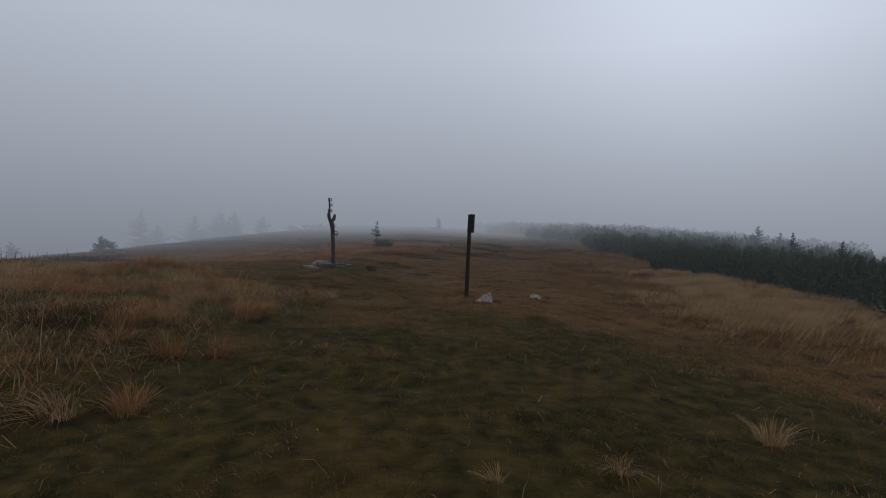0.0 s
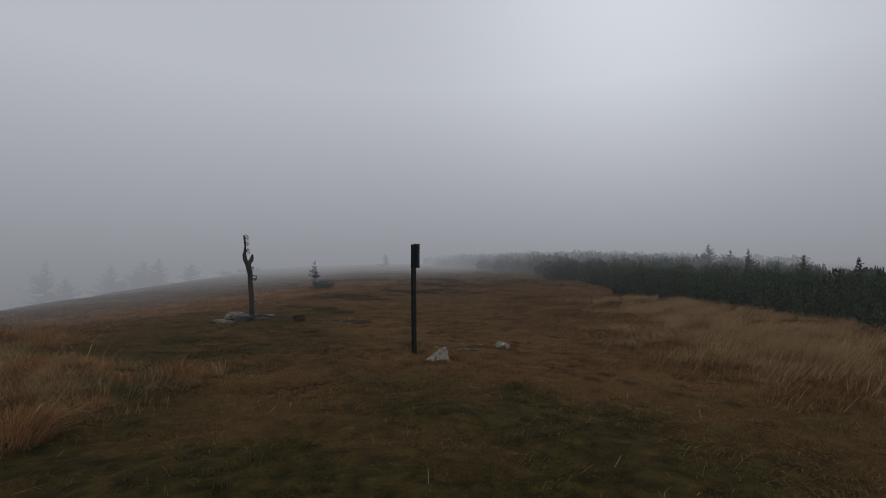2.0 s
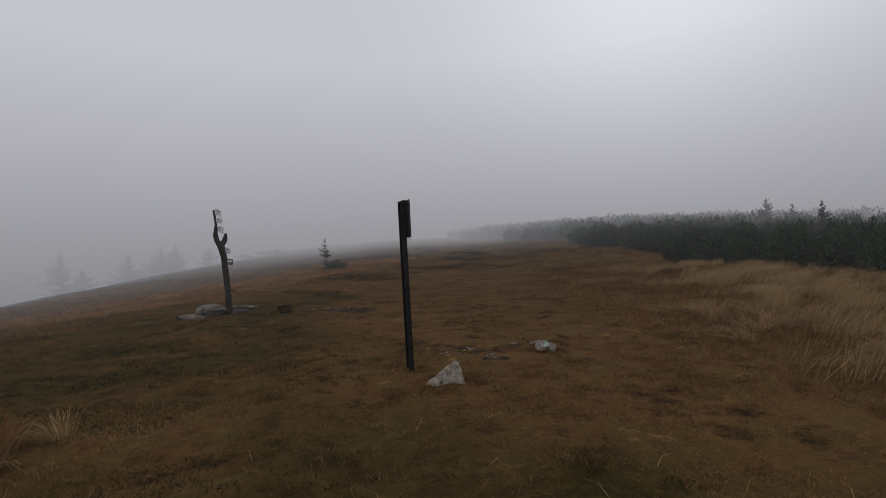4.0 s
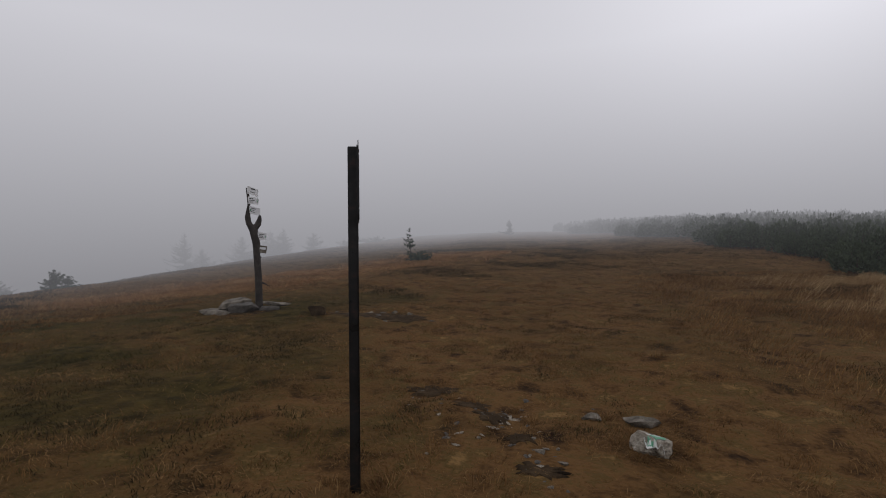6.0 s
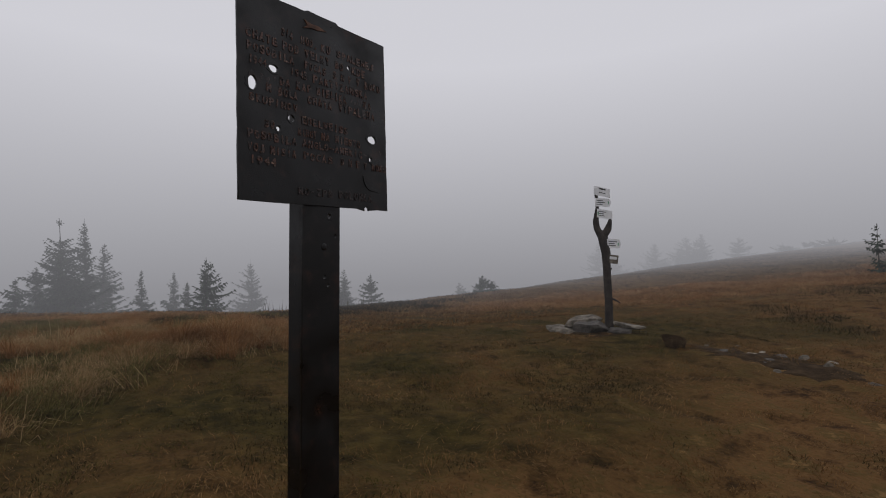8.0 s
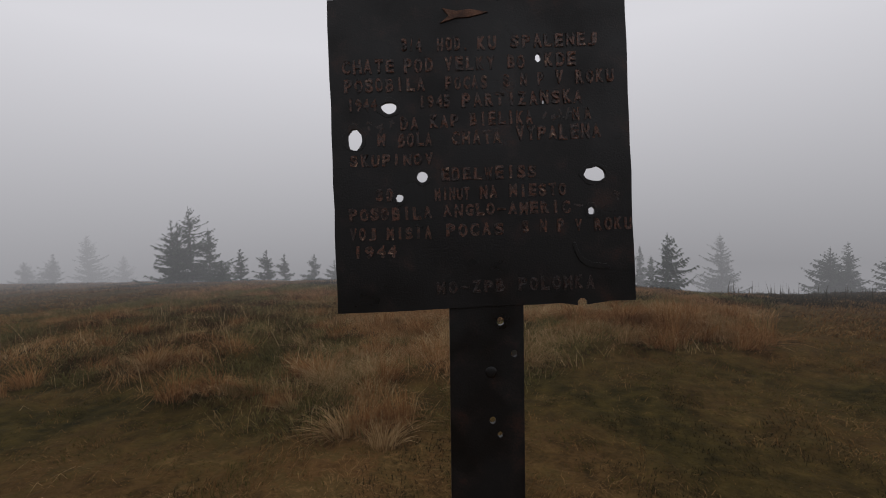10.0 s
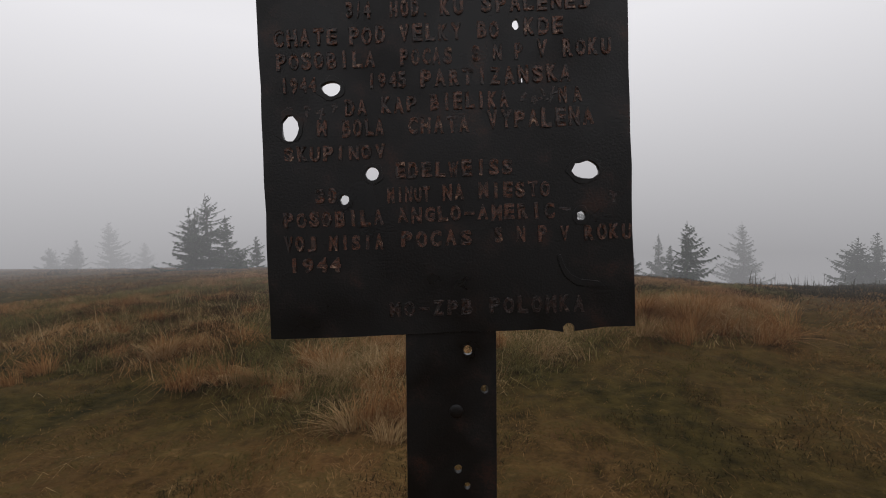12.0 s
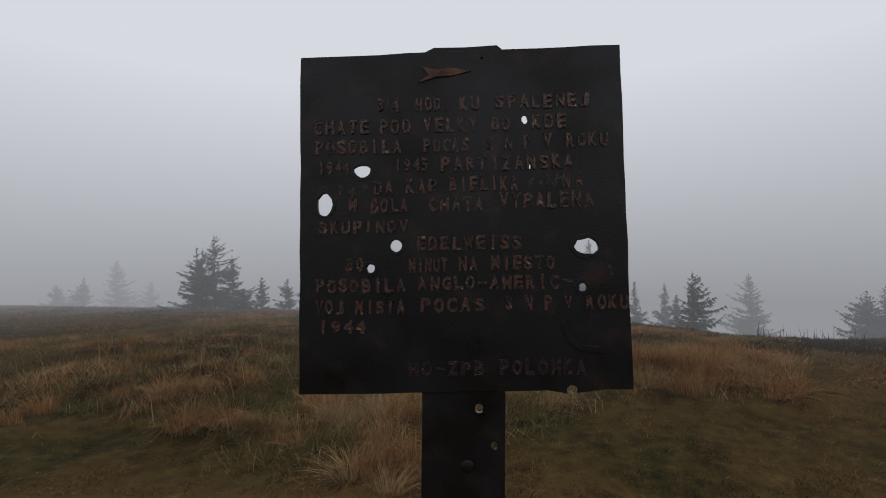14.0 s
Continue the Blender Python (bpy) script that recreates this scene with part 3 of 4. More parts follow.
def blob(cx, cy, rx, ry, seed, n=14, rough=0.16):
    r = random.Random(seed)
    return [(cx + rx * math.cos(-6.2832 * k / n) * (1 + r.uniform(-rough, rough)), cy + ry * math.sin(-6.2832 * k / n) * (1 + r.uniform(-rough, rough))) for k in range(n)]


def plate(name, outlines, half, mat, parent, matrix, bevel=0.0004, label=""):
    """A flat plate cut from outlines; the inner ones become holes through it."""
    cu = bpy.data.curves.new(name, "CURVE")
    cu.dimensions, cu.fill_mode, cu.extrude, cu.bevel_depth = "2D", "BOTH", half, bevel
    for pts in outlines:
        sp = cu.splines.new("POLY")
        sp.points.add(len(pts) - 1)
        for p, q in zip(sp.points, pts):
            p.co = (*q, 0, 1)
        sp.use_cyclic_u = True
    tmp = bpy.data.objects.new(name, cu)
    me = bpy.data.meshes.new_from_object(tmp)
    bpy.data.objects.remove(tmp)
    bpy.data.curves.remove(cu)
    me.name = name
    me.materials.clear()
    me.materials.append(mat)
    ob = new(name, me)
    ob.parent = parent
    ob.matrix_basis = matrix
    return tagged(ob, label) if label else ob


GLYPHS = {}


def glyph(c):
    """Corners and faces of one raised block letter, about one unit high."""
    if c not in GLYPHS:
        cu = bpy.data.curves.new("glyph", "FONT")
        cu.body, cu.size, cu.extrude, cu.bevel_depth, cu.offset = c, 1.0, 0.05, 0.02, 0.018
        cu.resolution_u = 3
        tmp = bpy.data.objects.new("glyph", cu)
        scene.collection.objects.link(tmp)
        bpy.context.view_layer.update()
        me = bpy.data.meshes.new_from_object(tmp.evaluated_get(bpy.context.evaluated_depsgraph_get()))
        bpy.data.objects.remove(tmp)
        bpy.data.curves.remove(cu)
        bm = bmesh.new()
        bm.from_mesh(me)
        bmesh.ops.triangulate(bm, faces=bm.faces[:])
        bmesh.ops.subdivide_edges(bm, edges=[e for e in bm.edges if e.calc_length() > 0.18], cuts=2)
        bmesh.ops.triangulate(bm, faces=bm.faces[:])
        co = np.array([v.co[:] for v in bm.verts])
        bm.verts.index_update()
        faces = [[v.index for v in f.verts] for f in bm.faces]
        bm.free()
        bpy.data.meshes.remove(me)
        GLYPHS[c] = (co, faces)
    return GLYPHS[c]


def lettering(text, x0, x1, y0, y1, mat, parent, depth=0.0010, name="lettering"):
    """A word of raised, corroded block letters, evenly spaced in a box of the board's face."""
    r = random.Random(text + str(x0 + y0))
    rng = np.random.default_rng(int(x0 * 7 + y0))
    (u0, v0), (u1, v1) = uv(x0, y1), uv(x1, y0)
    step = (u1 - u0) / len(text)
    v, f = [], []
    for k, c in enumerate(text):
        if c == " ":
            continue
        co, faces = glyph(c)
        lo, hi = co.min(0), co.max(0)
        wide = step * (0.22 if c in "I1./-" and c != "-" else 0.74)
        p = (co - (lo + hi) / 2) / np.maximum(hi - lo, 1e-6)
        tall = (v1 - v0) * (0.16 if c in ".-" else 1.0) * r.uniform(0.93, 1.05)
        a = radians(r.uniform(-3, 3))
        x, y = p[:, 0] * wide, p[:, 1] * tall
        worn = r.choice((1.0, 1.0, 0.9, 0.75, 0.55))
        cx, cy = u0 + step * (k + 0.5) + r.uniform(-0.0005, 0.0005), (v0 + v1) / 2 + r.uniform(-0.0006, 0.0006)
        if c == ".":
            cy = v0 + 0.001
        x, y = cx + x * math.cos(a) - y * math.sin(a), cy + x * math.sin(a) + y * math.cos(a)
        z = (p[:, 2] + 0.5) * 2 * depth * worn + rng.normal(0, 0.00022, len(x))
        base = len(v)
        v += np.stack([x + rng.normal(0, 0.00025, len(x)), y + rng.normal(0, 0.00025, len(x)), z], -1).tolist()
        f += [[i + base for i in q] for q in faces]
    ob = new(name, mesh_from(name, v, f, mat))
    ob.parent = parent
    ob.matrix_basis = Matrix.Translation((0, 0, 0.0021))
    return ob


def build_iron_sign():
    root = new("memorial_sign")
    root.matrix_basis = SIGN_FRAME
    tagged(root, "black rusted iron memorial sign with bullet holes on a steel post", "sign")
    r = random.Random(5)
    edge = []
    corners = [(-5, 594), (575, 590), (571, -13), (-1, -6)]
    for (ax, ay), (bx, by) in zip(corners, corners[1:] + corners[:1]):
        for k in range(12):
            s = k / 12
            px, py = ax + (bx - ax) * s, ay + (by - ay) * s
            if k:
                px, py = px + r.uniform(-1.0, 1.0), py + r.uniform(-1.0, 1.0)
            if ay > 500 and by > 500 and k == 10:
                edge += [uv(462, 596), uv(461, 588), uv(468, 582), uv(476, 583), uv(481, 588), uv(481, 595)]
                continue
            edge.append(uv(px, py))
    holes = [(41, 262, 16, 20), (109, 202, 15, 11), (168, 337, 11, 11), (123, 376, 7.5, 8), (502, 344, 22, 15), (494, 414, 7, 8), (400, 116, 6, 8), (407, 201, 2.6, 5), (326, 4, 2, 3)]
    rings = [[uv(*p) for p in blob(*h, 60 + k, rough=0.06 if h[2] == 11 else 0.17)] for k, h in enumerate(holes)]
    board = plate("board", [edge] + rings, 0.0020, M_STEEL, root, Matrix.Identity(4), label="black iron plate pierced by bullet holes")
    # torn metal lips round the larger holes
    for k, (cx, cy, rx, ry) in enumerate(holes[:6]):
        plate("hole_rim", [[uv(*p) for p in blob(cx, cy, rx + 6, ry + 6, 80 + k, 16, 0.2)], [uv(*p) for p in blob(cx, cy, rx + 0.5, ry + 0.5, 60 + k, rough=0.06 if rx == 11 else 0.17)]], 0.0005, M_STEEL, board, Matrix.Translation((0, 0, 0.0024)))
    lines = [("3/4", 137, 177, 72, 97), ("HOD.", 205, 268, 72, 97), ("KU", 282, 322, 72, 97), ("SPALENEJ", 346, 516, 72, 97),
             ("CHATE", 20, 124, 110, 136), ("POD", 138, 200, 110, 136), ("VELKY", 218, 318, 110, 136), ("BO", 338, 376, 110, 136), ("KDE", 410, 476, 108, 134),
             ("POSOBILA", 22, 182, 146, 172), ("POCAS", 218, 302, 146, 172), ("S N P", 330, 412, 146, 170), ("V ROKU", 430, 548, 142, 168),
             ("1944", 28, 88, 184, 208), ("1945", 166, 230, 182, 206), ("PARTIZANSKA", 248, 486, 180, 206),
             ("DA", 128, 166, 222, 246), ("KAP", 184, 244, 220, 244), ("BIELIKA", 262, 388, 217, 242), ("N", 462, 478, 214, 238), ("A", 484, 502, 213, 237),
             ("M", 82, 102, 252, 276), ("BOLA", 122, 192, 252, 278), ("CHATA", 226, 326, 252, 278), ("VYPALENA", 350, 518, 246, 274),
             ("SKUPINOV", 28, 192, 292, 314), ("EDELWEISS", 202, 392, 322, 346), ("30", 76, 112, 358, 382), ("MINUT", 190, 260, 360, 384), ("NA MIESTO", 276, 448, 358, 382),
             ("POSOBILA", 22, 186, 394, 418), ("ANGLO-AMERIC", 204, 456, 392, 416), ("VOJ MISIA", 22, 184, 432, 456), ("POCAS", 208, 324, 430, 454), ("S N P V", 356, 476, 428, 452), ("ROKU", 496, 574, 428, 452),
             ("1944", 28, 116, 466, 490), ("MO-ZPB", 186, 322, 540, 564), ("POLOMKA", 344, 498, 538, 564)]
    for text, x0, x1, y0, y1 in lines:
        lettering(text, x0, x1, y0, y1, M_RUST if 60 < y0 < 470 else M_DARKRUST, board)
    # letters eaten away beyond reading: stubs of their strokes
    for x0, y0 in ((32, 224), (62, 222), (84, 226), (104, 223), (398, 216), (417, 218), (433, 214), (448, 216), (538, 374), (462, 394)):
        bm = bmesh.new()
        for _ in range(r.randint(2, 4)):
            wide, tall = r.choice(((3.5, r.uniform(7, 18)), (r.uniform(6, 11), 3.5)))
            px, py, turn = x0 + r.uniform(2, 12), y0 + r.uniform(5, 19), radians(r.uniform(-28, 28))
            bmesh.ops.create_cube(bm, size=1, matrix=Matrix.Translation((*uv(px, py), 0.0023)) @ Matrix.Rotation(turn, 4, "Z") @ Matrix.Diagonal((wide * 0.00068, tall * 0.00068, 0.0011, 1)))
        bmesh.ops.subdivide_edges(bm, edges=bm.edges[:], cuts=2, use_grid_fill=True)
        for q in bm.verts:
            q.co += Vector((r.gauss(0, 0.0003), r.gauss(0, 0.0003), r.gauss(0, 0.00015)))
        part("worn_lettering", bm, M_DARKRUST, board)
    arrow = [(220, 18), (246, 24), (270, 21), (304, 27), (270, 35), (244, 36), (216, 44), (232, 32)]
    plate("arrow", [[uv(*p) for p in arrow]], 0.0014, M_ARROW, board, Matrix.Translation((0, 0, 0.0028)), label="rusty raised arrow")
    hook = [(460, 474), (466, 492), (476, 506), (492, 514), (520, 518), (528, 526), (506, 526), (484, 522), (468, 510), (460, 494), (456, 476)]
    plate("welded_scar", [[uv(*p) for p in hook]], 0.0012, M_STEEL, board, Matrix.Translation((0, 0, 0.0026)))
    # the post: a channel of steel, open at the back
    w = 0.050
    c = 0.39 * 289 / 578
    top, bottom = 0.4165, float(ground(0.55, 10.66)) - 0.10 - ORIGIN.z

    def sway(v):
        """Sideways shift of the post, with a kink where the board ends and the foot out of line, to fit the camera's
        view.
        """
        return 0.001 + 0.007 * v / top if v > 0 else 0.001 - 0.040 * v / bottom

    web = [(c + sway(bottom) - w, bottom), (c + sway(bottom) + w * 0.94, bottom), (c + sway(0) + w * 0.95, 0), (c + 0.009 + w * 0.90, top - 0.006), (c + 0.008 + w * 0.78, top), (c + 0.2 * w, top - 0.0015), (c + 0.008 - w * 0.75, top - 0.001), (c + 0.006 - w * 0.92, top - 0.006), (c + sway(0) - w, 0)]
    bolt = [(310, 623, 8), (335, 687, 7), (288, 817, 7), (302, 845, 6)]
    cuts = [[uv(*p) for p in blob(x, y, q, q * 1.1, 90 + k, 12, 0.07)] for k, (x, y, q) in enumerate(bolt)]
    plate("post_web", [web] + cuts, 0.003, M_STEEL, root, Matrix.Translation((0, 0, -0.0056)), label="dark rusted steel post with bolt holes")
    bm = bmesh.new()
    bmesh.ops.create_uvsphere(bm, u_segments=14, v_segments=8, radius=0.008, matrix=Matrix.Translation((*uv(288, 722), -0.002)) @ Matrix.Diagonal((1, 1, 0.22, 1)))
    part("bolt", bm, M_STEEL, root, "domed bolt head", True)
    for side in (-1, 1):
        bm = bmesh.new()
        bmesh.ops.create_cube(bm, size=1, matrix=Matrix.Translation((0, (top - 0.012 + bottom) / 2, -0.0315)) @ Matrix.Diagonal((0.007, top - 0.012 - bottom, 0.051, 1)))
        bmesh.ops.bisect_plane(bm, geom=bm.verts[:] + bm.edges[:] + bm.faces[:], plane_co=(0, 0, 0), plane_no=(0, 1, 0))
        for q in bm.verts:
            q.co.x += c + sway(q.co.y) + side * (w * 0.95 - 0.0042)
        bmesh.ops.bevel(bm, geom=[e for e in bm.edges if abs(e.calc_face_angle(0)) > 0.5], offset=0.002, segments=2, affect="EDGES")
        part("post_flange", bm, M_STEEL, root)


build_iron_sign()


# ---- rocks ----
def rock_mesh(name, seed, size, mat, lumps=0.25, detail=3, flat=0.0, sharp=False):
    """A broken stone: a rough ball cut by cleavage planes, then weathered."""
    r = random.Random(seed)
    bm = bmesh.new()
    bmesh.ops.create_icosphere(bm, subdivisions=detail, radius=1)
    lo, hi = (0.38, 0.66) if sharp else (0.5, 0.82)
    planes = [(Vector((r.gauss(0, 1), r.gauss(0, 1), r.gauss(0, 0.8))).normalized(), r.uniform(lo, hi)) for _ in range(11)]
    if flat:
        planes.append((Vector((r.uniform(-0.15, 0.15), r.uniform(-0.15, 0.15), 1)).normalized(), flat))
    off = Vector((seed * 3.7, seed * 1.9, seed * 5.3))
    for v in bm.verts:
        p = v.co.normalized()
        for n, d in planes:
            s = p.dot(n)
            if s > d:
                p = p - n * (s - d)
        p = p * (1 + lumps * 0.22 * noise.noise(p * 2.1 + off) + lumps * 0.16 * noise.noise(p * 6 + off) + lumps * 0.10 * noise.noise(p * 14 + off))
        v.co = Vector((p.x * size[0], p.y * size[1], p.z * size[2]))
    me = bpy.data.meshes.new(name)
    bm.to_mesh(me)
    bm.free()
    me.materials.append(mat)
    return me


def hull_rock(name, corners, seed, mat):
    """A broken stone with the given corners, its faces roughened."""
    bm = bmesh.new()
    for c in corners:
        bm.verts.new(c)
    bmesh.ops.convex_hull(bm, input=bm.verts[:])
    bmesh.ops.triangulate(bm, faces=bm.faces[:])
    bmesh.ops.subdivide_edges(bm, edges=bm.edges[:], cuts=7, use_grid_fill=True)
    off = Vector((seed * 3.1, seed * 1.7, 0))
    for v in bm.verts:
        p = v.co.copy()
        v.co = p + p.normalized() * (0.016 * noise.noise(p * 9 + off) + 0.010 * noise.noise(p * 24 + off) + 0.004 * noise.noise(p * 60 + off))
    me = bpy.data.meshes.new(name)
    bm.to_mesh(me)
    bm.free()
    me.materials.append(mat)
    return me


def rock(seed, size, x, y, turn, mat, label, sink=0.35, lift=0.0, tilt=(0, 0), group="", flat=0.0, sharp=False):
    ob = new("stone", rock_mesh("stone", seed, size, mat, detail=4, flat=flat, sharp=sharp))
    ob.matrix_basis = pose(x, y, float(ground(x, y)) + size[2] * (1 - 2 * sink) + lift, tilt[0], tilt[1], turn)
    return tagged(ob, label, "stone", group)


def build_stones():
    wedge = [(-0.20, -0.05, -0.06), (-0.19, 0.06, -0.06), (-0.08, -0.11, -0.08), (0.18, -0.09, -0.08), (0.20, 0.06, -0.08), (0.0, 0.12, -0.08), (-0.06, -0.07, 0.08), (0.05, -0.06, 0.125), (0.135, -0.01, 0.175), (0.165, 0.02, 0.15), (0.02, 0.06, 0.10), (-0.15, 0.0, 0.02), (0.16, -0.07, 0.06)]
    ob = new("stone", hull_rock("stone", wedge, 5, M_PALEROCK))
    ob.matrix_basis = pose(0.885, 10.12, float(ground(0.885, 10.12)), 0, -6, 8) @ Matrix.Diagonal((1.12, 1.0, 1.1, 1))
    tagged(ob, "pale wedge-shaped granite stone beside the sign post", "stone")
    marked = rock(8, (0.150, 0.125, 0.13), 2.26, 11.55, 15, M_PALEROCK, "granite stone with a green and white painted trail mark", 0.36, flat=0.75)
    for k, (dx, dy, w, mat) in enumerate(((-0.02, -0.06, 0.075, M_WHITEPAINT), (0.0, -0.052, 0.045, M_GREENPAINT))):
        bm = bmesh.new()
        bmesh.ops.create_grid(bm, x_segments=8, y_segments=3, size=1)
        for v in bm.verts:
            q = Vector((dx + v.co.x * 0.07 + v.co.y * 0.02, dy + v.co.y * w * 0.8 + 0.02 * v.co.x, 0.5))
            ok, place, nor, _ = marked.ray_cast(q, Vector((0, 0, -1)))
            v.co = (place + nor * (0.003 + 0.003 * k)) if ok else Vector((q.x, q.y, 0.05))
        part("trail_mark", bm, mat, marked, "white painted band" if k == 0 else "green painted band")
    rock(12, (0.24, 0.14, 0.07), 2.34, 12.2, 150, M_ROCK, "half-buried granite stone by the trail", 0.36, sharp=True, flat=0.6)
    rock(22, (0.10, 0.08, 0.07), 1.95, 12.3, 30, M_ROCK, "small pale stone beside the trail", 0.4, sharp=True)
    rock(13, (0.42, 0.32, 0.17), -4.52, 17.0, 20, M_ROCK, "big granite boulder at the foot of the marker tree", 0.25, 0.02, (4, -6), flat=0.55)
    rock(14, (0.42, 0.24, 0.12), -4.75, 16.68, -10, M_ROCK, "broad granite slab at the foot of the marker tree", 0.4, flat=0.5)
    rock(15, (0.34, 0.26, 0.20), -4.15, 16.88, 40, M_DARKROCK, "dark stone at the foot of the marker tree", 0.38, flat=0.55)
    rock(16, (0.34, 0.15, 0.05), -3.68, 17.2, 5, M_ROCK, "thin granite slab beside the marker tree", 0.3, 0.10, (0, 5), flat=0.5)
    rock(17, (0.26, 0.18, 0.12), -3.78, 17.12, 30, M_DARKROCK, "dark stone under the thin slab", 0.4, flat=0.5)
    rock(18, (0.19, 0.14, 0.13), -2.62, 16.75, 20, M_MUD, "dark burnt lump on the turf", 0.2)
    r = random.Random(77)
    meshes = [rock_mesh("stone", 200 + k, (0.058, 0.042, 0.028), mat, detail=2, sharp=True) for k, mat in enumerate((M_ROCK, M_PALEROCK, M_ROCK, M_DARKROCK, M_PALEROCK, M_DARKROCK))]
    for cx, cy, sx, sy, n, lo, hi in ((1.25, 12.1, 0.10, 0.16, 20, 0.5, 1.35), (1.1, 12.2, 0.25, 0.35, 14, 0.35, 0.9), (0.7, 12.6, 0.2, 0.25, 8, 0.4, 0.9), (1.5, 11.35, 0.11, 0.28, 22, 0.35, 1.0), (0.9, 11.5, 0.12, 0.14, 9, 0.35, 0.9), (-1.5, 16.9, 0.50, 0.40, 14, 1.0, 2.4)):
        for _ in range(n):
            x, y = r.gauss(cx, sx), r.gauss(cy, sy)
            ob = new("stone", r.choice(meshes))
            s = r.uniform(lo, hi)
            ob.matrix_basis = pose(x, y, float(ground(x, y)) - 0.006 * s, r.uniform(-12, 12), r.uniform(-12, 12), r.uniform(0, 360)) @ Matrix.Scale(s, 4)
            tagged(ob, "small flat stone trodden into bare soil", "stone", "stones on the trodden patch")


build_stones()


def soil_patch(seed, cx, cy, rx, ry):
    """A worn patch of bare wet soil lying on the turf, with a ragged edge."""
    r = random.Random(seed)
    rim = [1 + r.uniform(-0.55, 0.45) for _ in range(28)]
    v, f = [(cx, cy, float(ground(cx, cy)) + 0.014)], []
    for ring in range(1, 7):
        for k in range(28):
            a, q = 6.2832 * k / 28, ring / 6 * (1 + (rim[k] - 1) * ring / 6)
            x, y = cx + rx * q * math.cos(a), cy + ry * q * math.sin(a)
            v.append((x, y, float(ground(x, y)) + (0.012 if ring < 6 else -0.01)))
    for k in range(28):
        f.append((0, 1 + k, 1 + (k + 1) % 28))
        for ring in range(5):
            i, j = 1 + ring * 28, 1 + (ring + 1) * 28
            f.append((i + k, j + k, j + (k + 1) % 28, i + (k + 1) % 28))
    tagged(new("bare_soil", mesh_from("bare_soil", v, f, M_MUD, True)), "bare trodden wet soil in the turf", "soil", kind="structure")


for k, spot in enumerate(((1.15, 12.05, 0.16, 0.22), (0.95, 12.35, 0.18, 0.12), (0.50, 12.80, 0.28, 0.15), (1.38, 11.55, 0.14, 0.12), (1.50, 11.05, 0.17, 0.10), (-1.75, 17.0, 0.85, 0.42), (-1.0, 16.8, 0.6, 0.35), (-4.1, 16.75, 0.65, 0.26))):
    soil_patch(120 + k, *spot)


# ---- the dead marker tree with its direction boards ----
def tube(points, sides=10, seed=0, rough=0.08):
    """A lumpy limb through (x, y, z, radius) points."""
    bm = bmesh.new()
    r = random.Random(seed)
    rings = []
    pts = [(Vector(p[:3]), p[3]) for p in points]
    for k, (p, rad) in enumerate(pts):
        d = (pts[min(k + 1, len(pts) - 1)][0] - pts[max(k - 1, 0)][0]).normalized()
        ref = Vector((1, 0.3, 0)) if abs(d.x) < 0.85 else Vector((0, 1, 0.2))
        a = (ref - d * ref.dot(d)).normalized()
        b = d.cross(a)
        rings.append([bm.verts.new(p + (a * math.cos(6.2832 * s / sides) + b * math.sin(6.2832 * s / sides)) * rad * (1 + r.uniform(-rough, rough))) for s in range(sides)])
    for q, w in zip(rings, rings[1:]):
        for s in range(sides):
            bm.faces.new((q[s], q[(s + 1) % sides], w[(s + 1) % sides], w[s]))
    bm.faces.new(rings[-1])
    bm.faces.new(rings[0][::-1])
    bmesh.ops.recalc_face_normals(bm, faces=bm.faces[:])
    return bm


TREE = Vector((-4.05, 17.18, 0.0))


def tree_point(side, up, rad, depth=0.0):
    """A point of the marker tree: to the side (along 0.77, 0.63), up and back; the side is scaled down to fit the
    camera's view, and the trunk leans away.
    """
    side, depth = side * 0.62, depth + 0.11 * up
    return (0.772 * side - 0.635 * depth, 0.635 * side + 0.772 * depth, up, rad)


def build_marker_tree():
    root = new("marker_tree")
    root.matrix_basis = Matrix.Translation(TREE)
    tagged(root, "forked dead tree trunk used as a trail signpost", "signpost")
    T = tree_point
    part("trunk", tube([T(0.02, -0.40, 0.095), T(0.0, 0.1, 0.075), T(-0.01, 0.4, 0.068), T(-0.025, 0.75, 0.066), T(-0.035, 1.05, 0.065), T(-0.05, 1.25, 0.078), T(-0.09, 1.42, 0.076), T(-0.13, 1.53, 0.085), T(-0.15, 1.60, 0.070), T(-0.155, 1.64, 0.03)], 12, 4, 0.12), M_DEADWOOD, root, "grey weathered trunk", True)
    part("fork", tube([T(-0.13, 1.47, 0.05), T(-0.20, 1.58, 0.062), T(-0.28, 1.68, 0.060), T(-0.30, 1.80, 0.052), T(-0.28, 1.92, 0.040), T(-0.245, 2.05, 0.030), T(-0.26, 2.2, 0.028), T(-0.285, 2.32, 0.026), T(-0.30, 2.40, 0.022)], 10, 5, 0.14), M_DEADWOOD, root, smooth=True)
    part("fork", tube([T(-0.13, 1.47, 0.05), T(-0.06, 1.58, 0.062), T(0.03, 1.66, 0.060), T(0.07, 1.75, 0.046), T(0.09, 1.82, 0.028), T(0.09, 1.84, 0.008)], 10, 6, 0.12), M_DEADWOOD, root, smooth=True)
    for side, up, out, dy, rad in ((0.06, 0.46, 0.24, -0.08, 0.016), (0.04, 0.95, 0.06, 0.03, 0.02), (0.05, 0.60, 0.05, -0.02, 0.018), (-0.12, 1.46, -0.06, -0.03, 0.02)):
        part("branch_stub", tube([T(side * 0.3, up, rad * 1.3), T(side + out * 0.5, up + dy * 0.4, rad), T(side + out, up + dy, rad * 0.5)], 7, 9, 0.1), M_DEADWOOD, root)
    return root


